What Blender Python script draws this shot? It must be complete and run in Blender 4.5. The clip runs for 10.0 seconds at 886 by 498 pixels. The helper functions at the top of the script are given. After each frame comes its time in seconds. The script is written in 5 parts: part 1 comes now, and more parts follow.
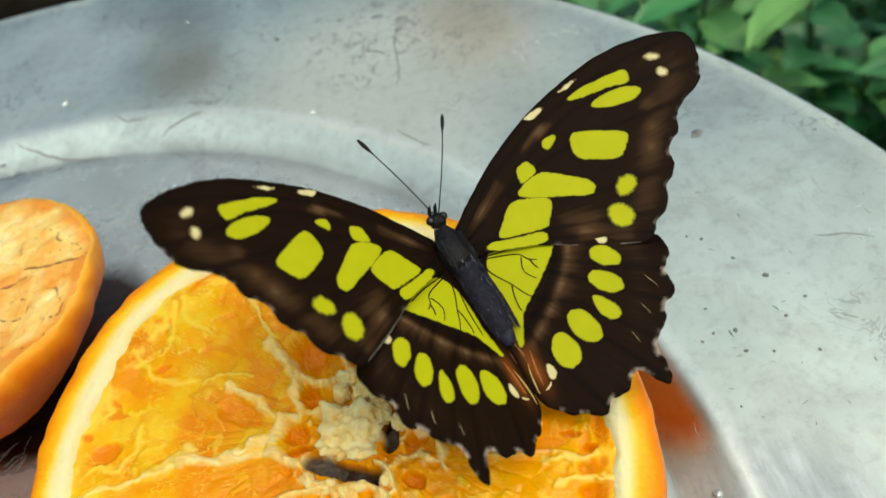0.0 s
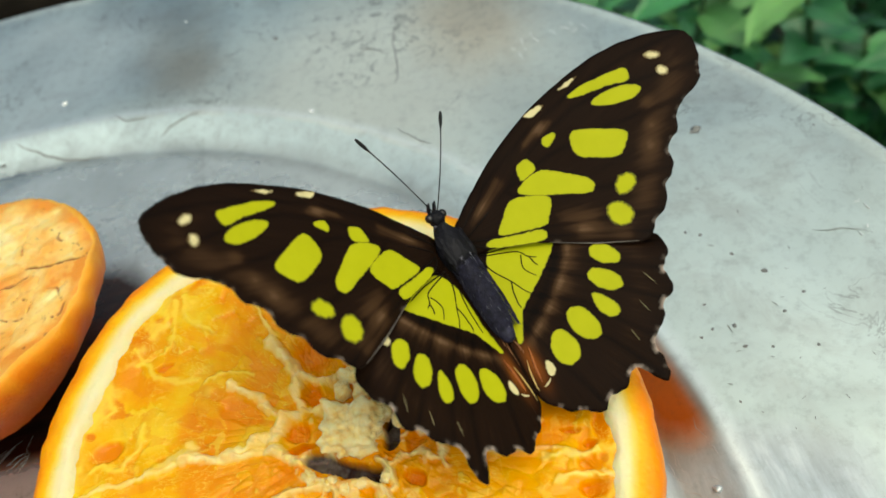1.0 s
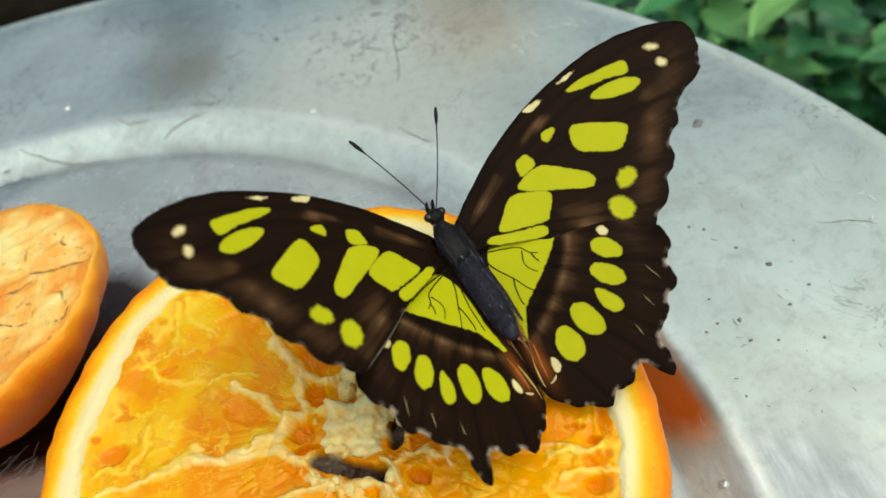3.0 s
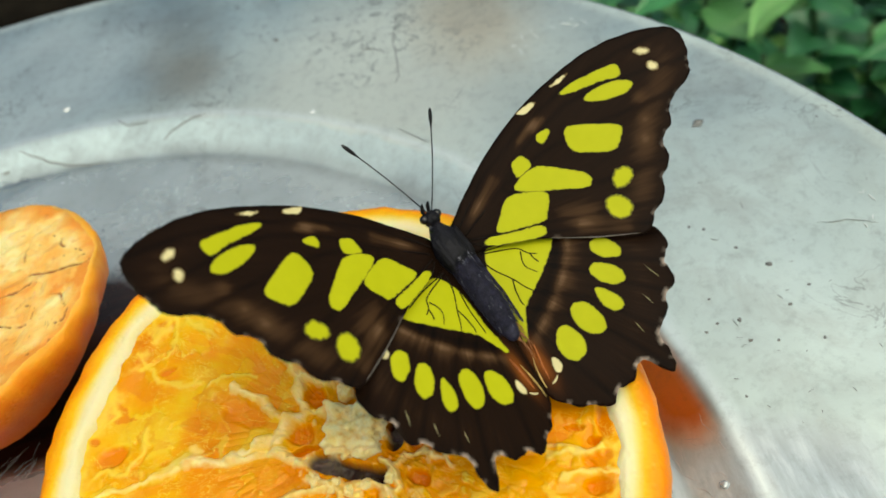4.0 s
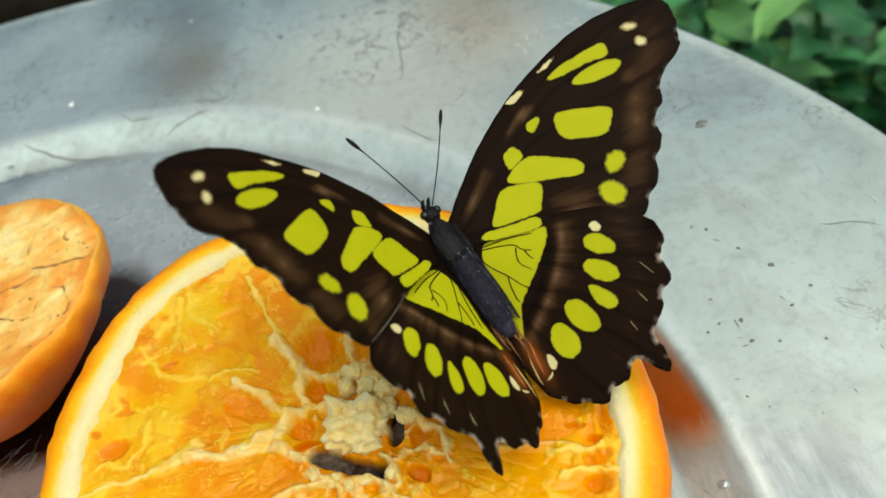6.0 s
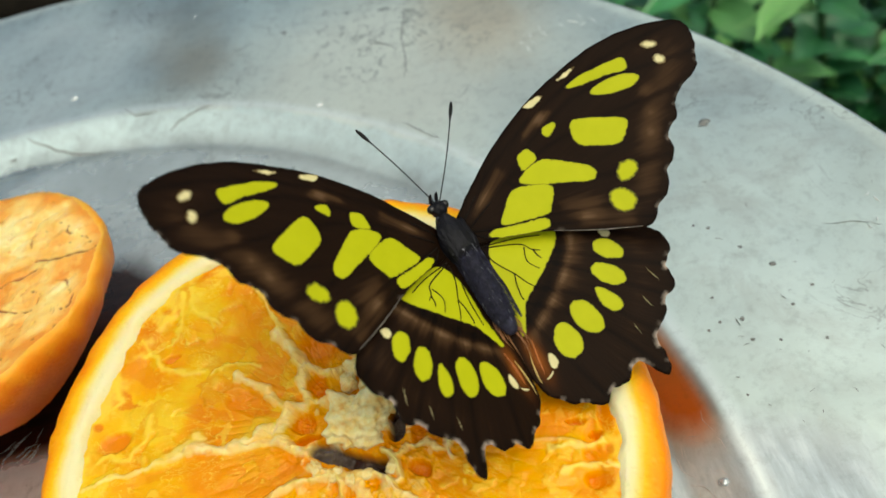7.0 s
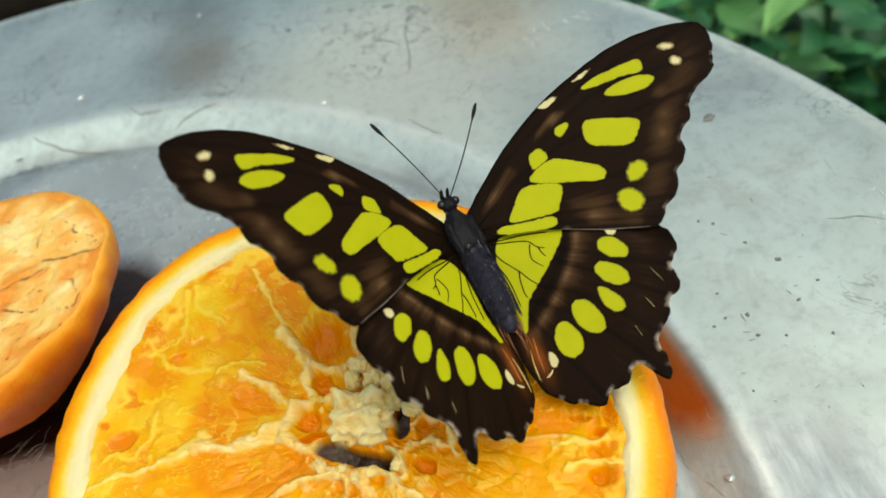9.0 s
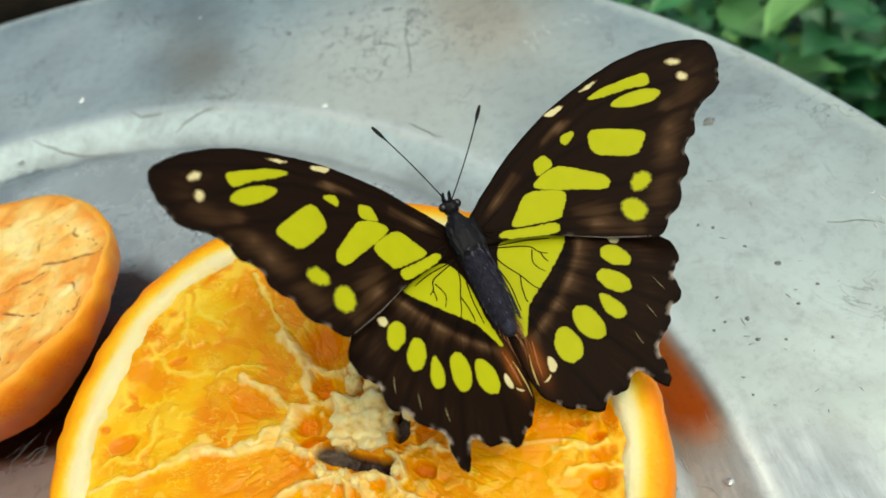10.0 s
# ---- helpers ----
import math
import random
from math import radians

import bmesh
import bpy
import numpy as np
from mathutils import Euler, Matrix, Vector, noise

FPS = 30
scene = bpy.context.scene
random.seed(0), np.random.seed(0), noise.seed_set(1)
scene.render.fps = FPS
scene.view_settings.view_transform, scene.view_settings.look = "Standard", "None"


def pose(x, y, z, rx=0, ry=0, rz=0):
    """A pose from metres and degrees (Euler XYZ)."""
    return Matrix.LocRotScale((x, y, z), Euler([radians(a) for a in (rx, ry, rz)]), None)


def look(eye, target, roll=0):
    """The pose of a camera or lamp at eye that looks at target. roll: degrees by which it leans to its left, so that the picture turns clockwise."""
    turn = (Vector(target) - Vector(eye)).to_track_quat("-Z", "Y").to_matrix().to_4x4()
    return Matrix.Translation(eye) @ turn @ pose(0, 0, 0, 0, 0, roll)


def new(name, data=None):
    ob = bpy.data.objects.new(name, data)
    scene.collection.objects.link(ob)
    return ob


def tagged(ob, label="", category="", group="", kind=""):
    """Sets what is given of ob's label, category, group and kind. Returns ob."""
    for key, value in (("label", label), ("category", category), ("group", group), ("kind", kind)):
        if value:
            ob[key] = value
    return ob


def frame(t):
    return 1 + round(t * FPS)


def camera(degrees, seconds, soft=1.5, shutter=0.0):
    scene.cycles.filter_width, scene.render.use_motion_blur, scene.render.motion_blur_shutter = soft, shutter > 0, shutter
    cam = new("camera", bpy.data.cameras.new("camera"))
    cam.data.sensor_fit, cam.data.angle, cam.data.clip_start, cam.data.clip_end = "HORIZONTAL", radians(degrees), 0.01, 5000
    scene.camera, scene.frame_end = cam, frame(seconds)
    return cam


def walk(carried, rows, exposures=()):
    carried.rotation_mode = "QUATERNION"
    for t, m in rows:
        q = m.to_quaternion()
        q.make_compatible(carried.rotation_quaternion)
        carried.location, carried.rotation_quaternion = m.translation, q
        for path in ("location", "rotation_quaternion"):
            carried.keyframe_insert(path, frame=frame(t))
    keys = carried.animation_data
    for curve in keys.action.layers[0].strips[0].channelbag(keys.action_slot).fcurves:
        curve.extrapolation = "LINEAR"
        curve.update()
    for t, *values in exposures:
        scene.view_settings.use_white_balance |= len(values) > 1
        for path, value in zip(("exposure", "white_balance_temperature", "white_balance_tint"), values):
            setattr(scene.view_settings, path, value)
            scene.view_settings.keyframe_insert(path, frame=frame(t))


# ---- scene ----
cam = camera(55, 10.0, soft=1.6)
cam.data.dof.use_dof = True
cam.data.dof.focus_distance = 0.122
cam.data.dof.aperture_fstop = 26.0
walk(cam, [
    (0, pose(0.00000, 0.00000, 0.12600, 41.030, 9.418, -10.649)),
    (0.5, pose(0.00030, -0.00023, 0.12627, 40.876, 9.581, -10.807)),
    (1, pose(0.00015, -0.00027, 0.12638, 40.793, 9.676, -10.910)),
    (1.5, pose(0.00065, -0.00033, 0.12609, 40.723, 10.061, -11.130)),
    (2, pose(0.00025, -0.00062, 0.12640, 40.701, 10.021, -11.100)),
    (2.5, pose(0.00057, -0.00048, 0.12608, 40.684, 10.319, -11.174)),
    (4, pose(0.00121, -0.00014, 0.12584, 40.638, 10.770, -11.320)),
    (4.5, pose(0.00134, -0.00029, 0.12537, 40.714, 10.737, -11.241)),
    (5, pose(0.00124, -0.00037, 0.12566, 40.751, 10.526, -10.959)),
    (5.5, pose(0.00118, -0.00043, 0.12565, 40.759, 10.568, -10.915)),
    (7, pose(0.00069, -0.00098, 0.12577, 40.700, 10.221, -10.385)),
    (7.5, pose(0.00105, -0.00070, 0.12534, 40.618, 10.307, -10.335)),
    (8, pose(0.00043, -0.00145, 0.12592, 40.620, 10.119, -9.994)),
    (8.5, pose(0.00105, -0.00091, 0.12591, 40.448, 10.524, -10.238)),
    (9, pose(0.00122, -0.00096, 0.12577, 40.469, 10.781, -10.292)),
    (9.5, pose(0.00151, -0.00082, 0.12631, 40.474, 10.707, -10.102)),
    (10, pose(0.00143, -0.00076, 0.12627, 40.528, 10.810, -10.254)),
], exposures=[(0, -0.15, 6700, -7), (10, -0.15, 6700, -7)])

# ---- light ----
SUN_ELEVATION, SUN_TURN = 68, 138
world = bpy.data.worlds.new("sky")
scene.world = world
world.use_nodes = True
wn = world.node_tree.nodes
sky = wn.new("ShaderNodeTexSky")
sky.sky_type = "NISHITA"
sky.sun_disc = False
sky.sun_elevation = radians(SUN_ELEVATION)
sky.sun_rotation = radians(SUN_TURN)
sky.air_density, sky.dust_density, sky.ozone_density = 1.0, 7.0, 1.0
world.node_tree.links.new(sky.outputs[0], wn["Background"].inputs[0])
wn["Background"].inputs[1].default_value = 0.16

lamp = bpy.data.lights.new("sun", "SUN")
lamp.energy, lamp.angle, lamp.color = 0.95, radians(110), (1.0, 0.95, 0.86)
sun = new("sun", lamp)
turn, rise = radians(SUN_TURN), radians(SUN_ELEVATION)
sun.matrix_world = look((math.sin(turn) * math.cos(rise), math.cos(turn) * math.cos(rise), math.sin(rise)), (0, 0, 0))

# ---- materials ----
MM = 0.001


class Nodes:
    """A small writer of node materials."""

    def __init__(self, name, rough=0.5, metal=0.0, spec=0.5):
        self.mat = bpy.data.materials.new(name)
        self.mat.use_nodes = True
        self.tree = self.mat.node_tree
        self.bsdf = self.tree.nodes["Principled BSDF"]
        self.set(self.bsdf, "Roughness", rough)
        self.set(self.bsdf, "Metallic", metal)
        self.set(self.bsdf, "Specular IOR Level", spec)
        self.coords = self.node("ShaderNodeTexCoord").outputs["Object"]

    def node(self, kind, **values):
        n = self.tree.nodes.new(kind)
        return n

    def set(self, n, key, value):
        if isinstance(value, bpy.types.NodeSocket):
            self.tree.links.new(value, n.inputs[key])
        else:
            n.inputs[key].default_value = value

    def base(self, value):
        self.set(self.bsdf, "Base Color", (*value, 1) if isinstance(value, tuple) else value)

    def stretch(self, scale, turn=(0, 0, 0), source=None):
        n = self.node("ShaderNodeMapping")
        self.set(n, "Vector", source or self.coords)
        self.set(n, "Scale", scale)
        self.set(n, "Rotation", turn)
        return n.outputs[0]

    def noise(self, scale, detail=4.0, rough=0.55, vector=None, distort=0.0):
        n = self.node("ShaderNodeTexNoise")
        self.set(n, "Vector", vector or self.coords)
        self.set(n, "Scale", scale)
        self.set(n, "Detail", detail)
        self.set(n, "Roughness", rough)
        self.set(n, "Distortion", distort)
        return n.outputs["Fac"]

    def voronoi(self, scale, feature="F1", vector=None, out="Distance"):
        n = self.node("ShaderNodeTexVoronoi")
        n.feature = feature
        self.set(n, "Vector", vector or self.coords)
        self.set(n, "Scale", scale)
        return n.outputs[out]

    def ramp(self, fac, stops):
        n = self.node("ShaderNodeValToRGB")
        e = n.color_ramp.elements
        while len(e) < len(stops):
            e.new(0.5)
        for spot, (at, c) in zip(e, stops):
            spot.position = at
            spot.color = (*c, 1) if isinstance(c, tuple) else (c, c, c, 1)
        self.set(n, "Fac", fac)
        return n.outputs[0]

    def mix(self, fac, a, b, way="MIX"):
        n = self.node("ShaderNodeMix")
        n.data_type, n.blend_type = "RGBA", way
        self.set(n, 0, fac)
        self.set(n, 6, (*a, 1) if isinstance(a, tuple) else a)
        self.set(n, 7, (*b, 1) if isinstance(b, tuple) else b)
        return n.outputs[2]

    def math(self, way, a, b=0.0, clamp=False):
        n = self.node("ShaderNodeMath")
        n.operation, n.use_clamp = way, clamp
        self.set(n, 0, a)
        self.set(n, 1, b)
        return n.outputs[0]

    def attr(self, name):
        n = self.node("ShaderNodeAttribute")
        n.attribute_name = name
        return n

    def patch(self, centre, reach):
        """1 at the centre of a stain, fading to 0 at its reach."""
        d = self.node("ShaderNodeMapping")
        self.set(d, "Vector", self.coords)
        self.set(d, "Location", tuple(-c / r for c, r in zip(centre, reach)))
        self.set(d, "Scale", tuple(1 / r for r in reach))
        n = self.node("ShaderNodeVectorMath")
        n.operation = "LENGTH"
        self.set(n, 0, d.outputs[0])
        return self.math("SUBTRACT", 1.0, n.outputs["Value"], True)

    def bump(self, height, strength=0.3, distance=0.001):
        n = self.node("ShaderNodeBump")
        self.set(n, "Height", height)
        self.set(n, "Strength", strength)
        self.set(n, "Distance", distance)
        if self.bsdf.inputs["Normal"].is_linked:
            self.set(n, "Normal", self.bsdf.inputs["Normal"].links[0].from_socket)
        self.set(self.bsdf, "Normal", n.outputs[0])

    def skin(self, weight, radius, scale):
        self.set(self.bsdf, "Subsurface Weight", weight)
        self.set(self.bsdf, "Subsurface Radius", radius)
        self.set(self.bsdf, "Subsurface Scale", scale)


def metal_material(name):
    """Worn aluminium: a polished floor in the well, a chalky wall, a scuffed rim."""
    n = Nodes(name, metal=0.9)
    flat = n.node("ShaderNodeVectorMath")
    flat.operation = "LENGTH"
    n.set(flat, 0, n.stretch((1, 1, 0)))
    big, mid, fine = n.noise(22, 5, 0.6), n.noise(70, 5, 0.65), n.noise(160, 6, 0.7)

    def sway(v, amount):
        return n.math("MULTIPLY", n.math("SUBTRACT", v, 0.5), amount)
    radius = n.math("ADD", flat.outputs["Value"], sway(mid, 0.005))
    floor = n.ramp(n.math("MULTIPLY", radius, 5.0), [(0.585, 1.0), (0.612, 0.0)])
    wall = n.math("MULTIPLY", n.ramp(n.math("MULTIPLY", radius, 5.0), [(0.590, 0.0), (0.604, 1.0), (0.634, 1.0), (0.652, 0.0)]), n.ramp(n.patch((0.050, 0.118, 0.0), (0.125, 0.095, 0.06)), [(0.0, 0.0), (0.35, 1.0)]))
    base = n.ramp(big, [(0.28, (0.51, 0.55, 0.50)), (0.5, (0.66, 0.725, 0.67)), (0.72, (0.77, 0.845, 0.79))])
    base = n.mix(n.ramp(n.noise(60, 6, 0.65, distort=0.8), [(0.50, 0.0), (0.68, 0.5)]), base, (0.48, 0.49, 0.45))
    base = n.mix(n.math("MULTIPLY", floor, 0.45), base, (0.50, 0.53, 0.54))
    base = n.mix(n.ramp(fine, [(0.56, 0.0), (0.75, 0.3)]), base, (0.42, 0.43, 0.40))
    # lime bloom: a warm pale patch on the rim and a chalky crust on the wall
    lime = n.ramp(n.math("ADD", n.patch((0.092, 0.118, 0.005), (0.062, 0.050, 0.06)), sway(mid, 0.5)), [(0.10, 0.0), (0.60, 0.65)])
    base = n.mix(lime, base, (0.76, 0.77, 0.68))
    # pale blue painted on the left rim, where too little sky is reflected
    bluish = n.ramp(n.math("ADD", n.patch((-0.004, 0.152, 0.005), (0.050, 0.042, 0.06)), sway(mid, 0.4)), [(0.05, 0.0), (0.5, 0.32)])
    base = n.mix(bluish, base, n.ramp(n.noise(90, 5, 0.6), [(0.35, (0.62, 0.68, 0.72)), (0.65, (0.74, 0.80, 0.85))]))
    # the far wall's crust is also paled for the bright sky it reflects
    crust = n.ramp(n.math("ADD", wall, sway(n.noise(95, 6, 0.7), 0.5)), [(0.30, 0.0), (0.75, 0.85)])
    base = n.mix(crust, base, n.ramp(n.noise(120, 6, 0.7, distort=0.6), [(0.34, (0.44, 0.51, 0.52)), (0.50, (0.59, 0.69, 0.69)), (0.66, (0.67, 0.78, 0.78))]))
    # paler, less metallic area on the far floor
    haze = n.ramp(n.math("ADD", n.patch((0.045, 0.090, 0.0), (0.12, 0.058, 0.03)), sway(mid, 0.35)), [(0.05, 0.0), (0.50, 0.6)])
    base = n.mix(n.math("MULTIPLY", haze, n.math("MULTIPLY", floor, 0.8)), base, n.ramp(mid, [(0.35, (0.60, 0.62, 0.59)), (0.65, (0.80, 0.83, 0.79))]))
    # grey, less metallic patches that hide the mirrored oranges
    dull = n.ramp(n.math("ADD", n.patch((0.126, -0.010, 0.0), (0.032, 0.024, 0.03)), sway(mid, 0.4)), [(0.10, 0.0), (0.5, 0.75)])
    wall_grey = dull
    dull = n.math("MAXIMUM", dull, n.ramp(n.math("ADD", n.patch((0.008, 0.028, 0.0), (0.024, 0.012, 0.03)), sway(mid, 0.3)), [(0.05, 0.0), (0.4, 0.8)]))
    base = n.mix(dull, base, (0.50, 0.50, 0.51))
    # grey-white streaks down the wall
    runs = n.noise(1.0, 5, 0.65, vector=n.stretch((260, 50, 1), (0, 0, 0.15)))
    base = n.mix(wall_grey, base, n.ramp(runs, [(0.36, (0.27, 0.31, 0.34)), (0.52, (0.41, 0.48, 0.52)), (0.66, (0.65, 0.71, 0.73))]))
    haze = n.math("MAXIMUM", haze, dull)
    # brown smears on the rim: blurred reflections of the surroundings, painted on
    for centre, reach, amount in (((0.041, 0.150, 0.005), (0.018, 0.034, 0.03), 0.32), ((0.044, 0.140, 0.005), (0.015, 0.013, 0.03), 0.36), ((0.115, 0.129, 0.005), (0.022, 0.032, 0.03), 0.52)):
        edge = n.math("ADD", n.patch(centre, reach), sway(n.noise(85, 6, 0.7, distort=0.5), 0.7))
        base = n.mix(n.ramp(edge, [(0.12, 0.0), (0.75, amount)]), base, (0.44, 0.33, 0.21))
    # dark of the concave bend put into the crease's colour, hairline cracks in the crust
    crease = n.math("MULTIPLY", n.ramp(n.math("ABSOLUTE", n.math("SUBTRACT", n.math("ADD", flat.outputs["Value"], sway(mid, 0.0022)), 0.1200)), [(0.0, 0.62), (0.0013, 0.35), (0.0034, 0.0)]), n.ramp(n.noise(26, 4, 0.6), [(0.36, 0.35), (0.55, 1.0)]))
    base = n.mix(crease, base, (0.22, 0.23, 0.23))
    line = n.ramp(n.math("ABSOLUTE", n.math("SUBTRACT", n.noise(75, 5, 0.6, distort=0.9), 0.5)), [(0.0, 1.0), (0.014, 0.0)])
    base = n.mix(n.math("MULTIPLY", line, n.ramp(n.noise(33, 3), [(0.50, 0.0), (0.62, 0.6)])), base, (0.20, 0.20, 0.19))
    # corrosion pits, thickest on the limy patch
    pits = n.ramp(n.noise(260, 6, 0.75, distort=1.2), [(0.54, 0.0), (0.60, 1.0)])
    where = n.math("MAXIMUM", n.ramp(n.noise(30, 3), [(0.54, 0.0), (0.66, 0.55)]), n.ramp(n.patch((0.090, 0.132, 0.005), (0.020, 0.024, 0.05)), [(0.0, 0.0), (0.35, 1.0)]))
    pits = n.math("MULTIPLY", pits, where)
    base = n.mix(n.math("MULTIPLY", pits, 0.55), base, (0.13, 0.14, 0.13))
    # shade between the two oranges, painted dark brown on the floor
    gap_dark = None
    for centre, reach in GAP_SHADES:
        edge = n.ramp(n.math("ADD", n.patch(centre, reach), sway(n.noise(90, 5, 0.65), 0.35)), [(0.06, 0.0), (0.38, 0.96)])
        gap_dark = edge if gap_dark is None else n.math("MAXIMUM", gap_dark, edge)
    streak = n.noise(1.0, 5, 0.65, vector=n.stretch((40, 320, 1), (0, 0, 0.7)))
    base = n.mix(gap_dark, base, n.ramp(streak, [(0.42, (0.020, 0.006, 0.003)), (0.62, (0.055, 0.018, 0.010)), (0.78, (0.16, 0.10, 0.08))]))
    # the cut orange's reflection in the wall, painted on in deep orange
    peel_reflection = n.ramp(n.math("ADD", n.patch((0.1262, 0.0205, 0.0), (0.0095, 0.0165, 0.03)), sway(n.noise(110, 5, 0.6), 0.35)), [(0.08, 0.0), (0.45, 0.92)])
    peel_reflection = n.math("MULTIPLY", peel_reflection, n.ramp(n.math("MULTIPLY", flat.outputs["Value"], 5.0), [(0.632, 1.0), (0.645, 0.0)]))
    base = n.mix(peel_reflection, base, (0.66, 0.21, 0.004))
    # the sky's highlight along the well's crest, painted as a rubbed-bright edge
    worn = n.ramp(n.math("MULTIPLY", n.math("ADD", flat.outputs["Value"], sway(mid, 0.002)), 5.0), [(0.641, 0.0), (0.648, 0.75), (0.659, 0.0)])
    base = n.mix(worn, base, (0.86, 0.91, 0.89))
    # fine mottling everywhere
    base = n.mix(n.ramp(n.noise(380, 5, 0.75), [(0.36, 0.28), (0.50, 0.0)]), base, n.mix(0.5, base, (0.10, 0.10, 0.09)))
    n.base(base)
    chalk = n.math("MAXIMUM", n.math("MAXIMUM", crust, bluish), n.math("MAXIMUM", lime, haze))
    n.set(n.bsdf, "Metallic", n.math("SUBTRACT", n.ramp(chalk, [(0.0, 0.95), (1.0, 0.50)]), n.math("MULTIPLY", wall_grey, 0.5), True))
    polish = n.math("MULTIPLY", floor, n.math("SUBTRACT", 1.0, haze, True))
    n.set(n.bsdf, "Roughness", n.math("SUBTRACT", n.ramp(n.noise(45, 5, 0.65), [(0.3, 0.30), (0.7, 0.44)]), n.math("MULTIPLY", polish, 0.27)))
    n.bump(n.noise(120, 6, 0.7), 0.11, 0.0008)
    n.bump(n.noise(16, 3, 0.5), 0.15, 0.003)
    n.bump(pits, -0.3, 0.0005)
    return n.mat


def rind_material(name, stops, rough, pores):
    n = Nodes(name, rough, spec=0.25)
    at = n.math("ADD", n.attr("rind").outputs["Fac"], n.math("MULTIPLY", n.math("SUBTRACT", n.noise(420, 5, 0.65), 0.5), 0.12))
    n.base(n.ramp(n.math("ADD", at, n.math("MULTIPLY", n.math("SUBTRACT", n.noise(110, 4, 0.6), 0.5), 0.16)), stops))
    n.bump(n.ramp(n.voronoi(1000), [(0.0, 0.0), (0.5, 1.0)]), pores, 0.0003)
    n.bump(n.noise(320, 4, 0.6), 0.25, 0.0006)
    n.skin(0.3, (1.0, 0.45, 0.12), 0.002)
    return n.mat


def pulp_material():
    n = Nodes("orange_pulp", 0.28, spec=0.22)
    grain = n.attr("grain").outputs["Vector"]
    fine = n.noise(3.1, 4, 0.65, vector=grain)
    streak = n.noise(1.6, 5, 0.6, vector=grain, distort=0.5)
    soft = n.math("MULTIPLY", n.math("SUBTRACT", streak, 0.5), 0.9)
    col = n.ramp(n.math("ADD", n.attr("yellow").outputs["Fac"], soft), [(0.05, (0.79, 0.27, 0.0003)), (0.40, (0.81, 0.36, 0.0006)), (0.75, (0.82, 0.45, 0.004)), (1.0, (0.84, 0.53, 0.022))])
    col = n.mix(n.ramp(n.math("ADD", n.attr("deep").outputs["Fac"], n.math("MULTIPLY", soft, 0.5)), [(0.25, 0.0), (0.80, 0.6), (1.0, 0.95)]), col, (0.72, 0.20, 0.0003))
    thread = n.math("ABSOLUTE", n.math("SUBTRACT", n.noise(1.7, 4, 0.6, vector=grain, distort=1.1), 0.5))
    thread = n.math("MULTIPLY", n.ramp(thread, [(0.0, 1.0), (0.035, 0.0)]), n.ramp(n.noise(260, 3), [(0.42, 0.0), (0.62, 0.65)]))
    torn = n.math("ADD", n.attr("shred").outputs["Fac"], n.math("MULTIPLY", n.math("SUBTRACT", n.noise(600, 4, 0.6), 0.5), 0.6))
    torn = n.math("MAXIMUM", n.ramp(torn, [(0.18, 0.0), (0.75, 0.8)]), thread)
    col = n.mix(torn, col, (0.88, 0.60, 0.06))
    cream = n.math("ADD", n.attr("cream").outputs["Fac"], n.math("MULTIPLY", n.math("SUBTRACT", n.noise(520, 4, 0.6), 0.5), 0.5))
    cream = n.ramp(cream, [(0.22, 0.0), (0.75, 1.0)])
    col = n.mix(cream, col, n.ramp(n.noise(380, 4, 0.6), [(0.35, (0.88, 0.56, 0.14)), (0.62, (0.92, 0.72, 0.32))]))
    # near-black and grey painted in for the shade down in the open core
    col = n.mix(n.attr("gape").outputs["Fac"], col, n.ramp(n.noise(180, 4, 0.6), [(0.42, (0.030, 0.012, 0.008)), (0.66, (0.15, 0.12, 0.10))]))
    n.base(col)
    n.set(n.bsdf, "Roughness", n.ramp(cream, [(0.0, 0.22), (1.0, 0.6)]))
    n.bump(fine, 0.2, 0.0005)
    n.bump(torn, 0.15, 0.0004)
    n.bump(n.noise(600, 3, 0.5), 0.2, 0.0003)
    n.skin(0.25, (1.0, 0.42, 0.02), 0.0018)
    return n.mat


def crumb_material():
    n = Nodes("torn_pith", 0.7)
    c = n.noise(420, 5, 0.65)
    n.base(n.ramp(c, [(0.3, (0.88, 0.46, 0.08)), (0.42, (0.95, 0.68, 0.24)), (0.65, (0.97, 0.84, 0.46))]))
    n.bump(n.noise(1100, 5, 0.7), 0.6, 0.0006)
    n.skin(0.4, (1.0, 0.75, 0.35), 0.002)
    return n.mat


def dry_face_material():
    n = Nodes("dried_pulp", 0.5)
    c = n.math("ADD", n.attr("pale").outputs["Fac"], n.math("MULTIPLY", n.math("SUBTRACT", n.noise(170, 5, 0.65), 0.5), 0.9))
    col = n.ramp(c, [(0.0, (0.82, 0.30, 0.03)), (0.35, (0.87, 0.45, 0.09)), (0.65, (0.90, 0.60, 0.18)), (1.0, (0.90, 0.73, 0.32))])
    col = n.mix(n.ramp(n.noise(330, 5, 0.7), [(0.60, 0.0), (0.72, 0.7)]), col, (0.62, 0.22, 0.03))
    col = n.mix(n.ramp(n.attr("seam").outputs["Fac"], [(0.12, 0.0), (0.85, 1.0)]), col, (0.26, 0.07, 0.010))
    n.base(col)
    n.bump(n.noise(300, 5, 0.65), 0.6, 0.0010)
    n.skin(0.3, (1.0, 0.45, 0.1), 0.0015)
    return n.mat


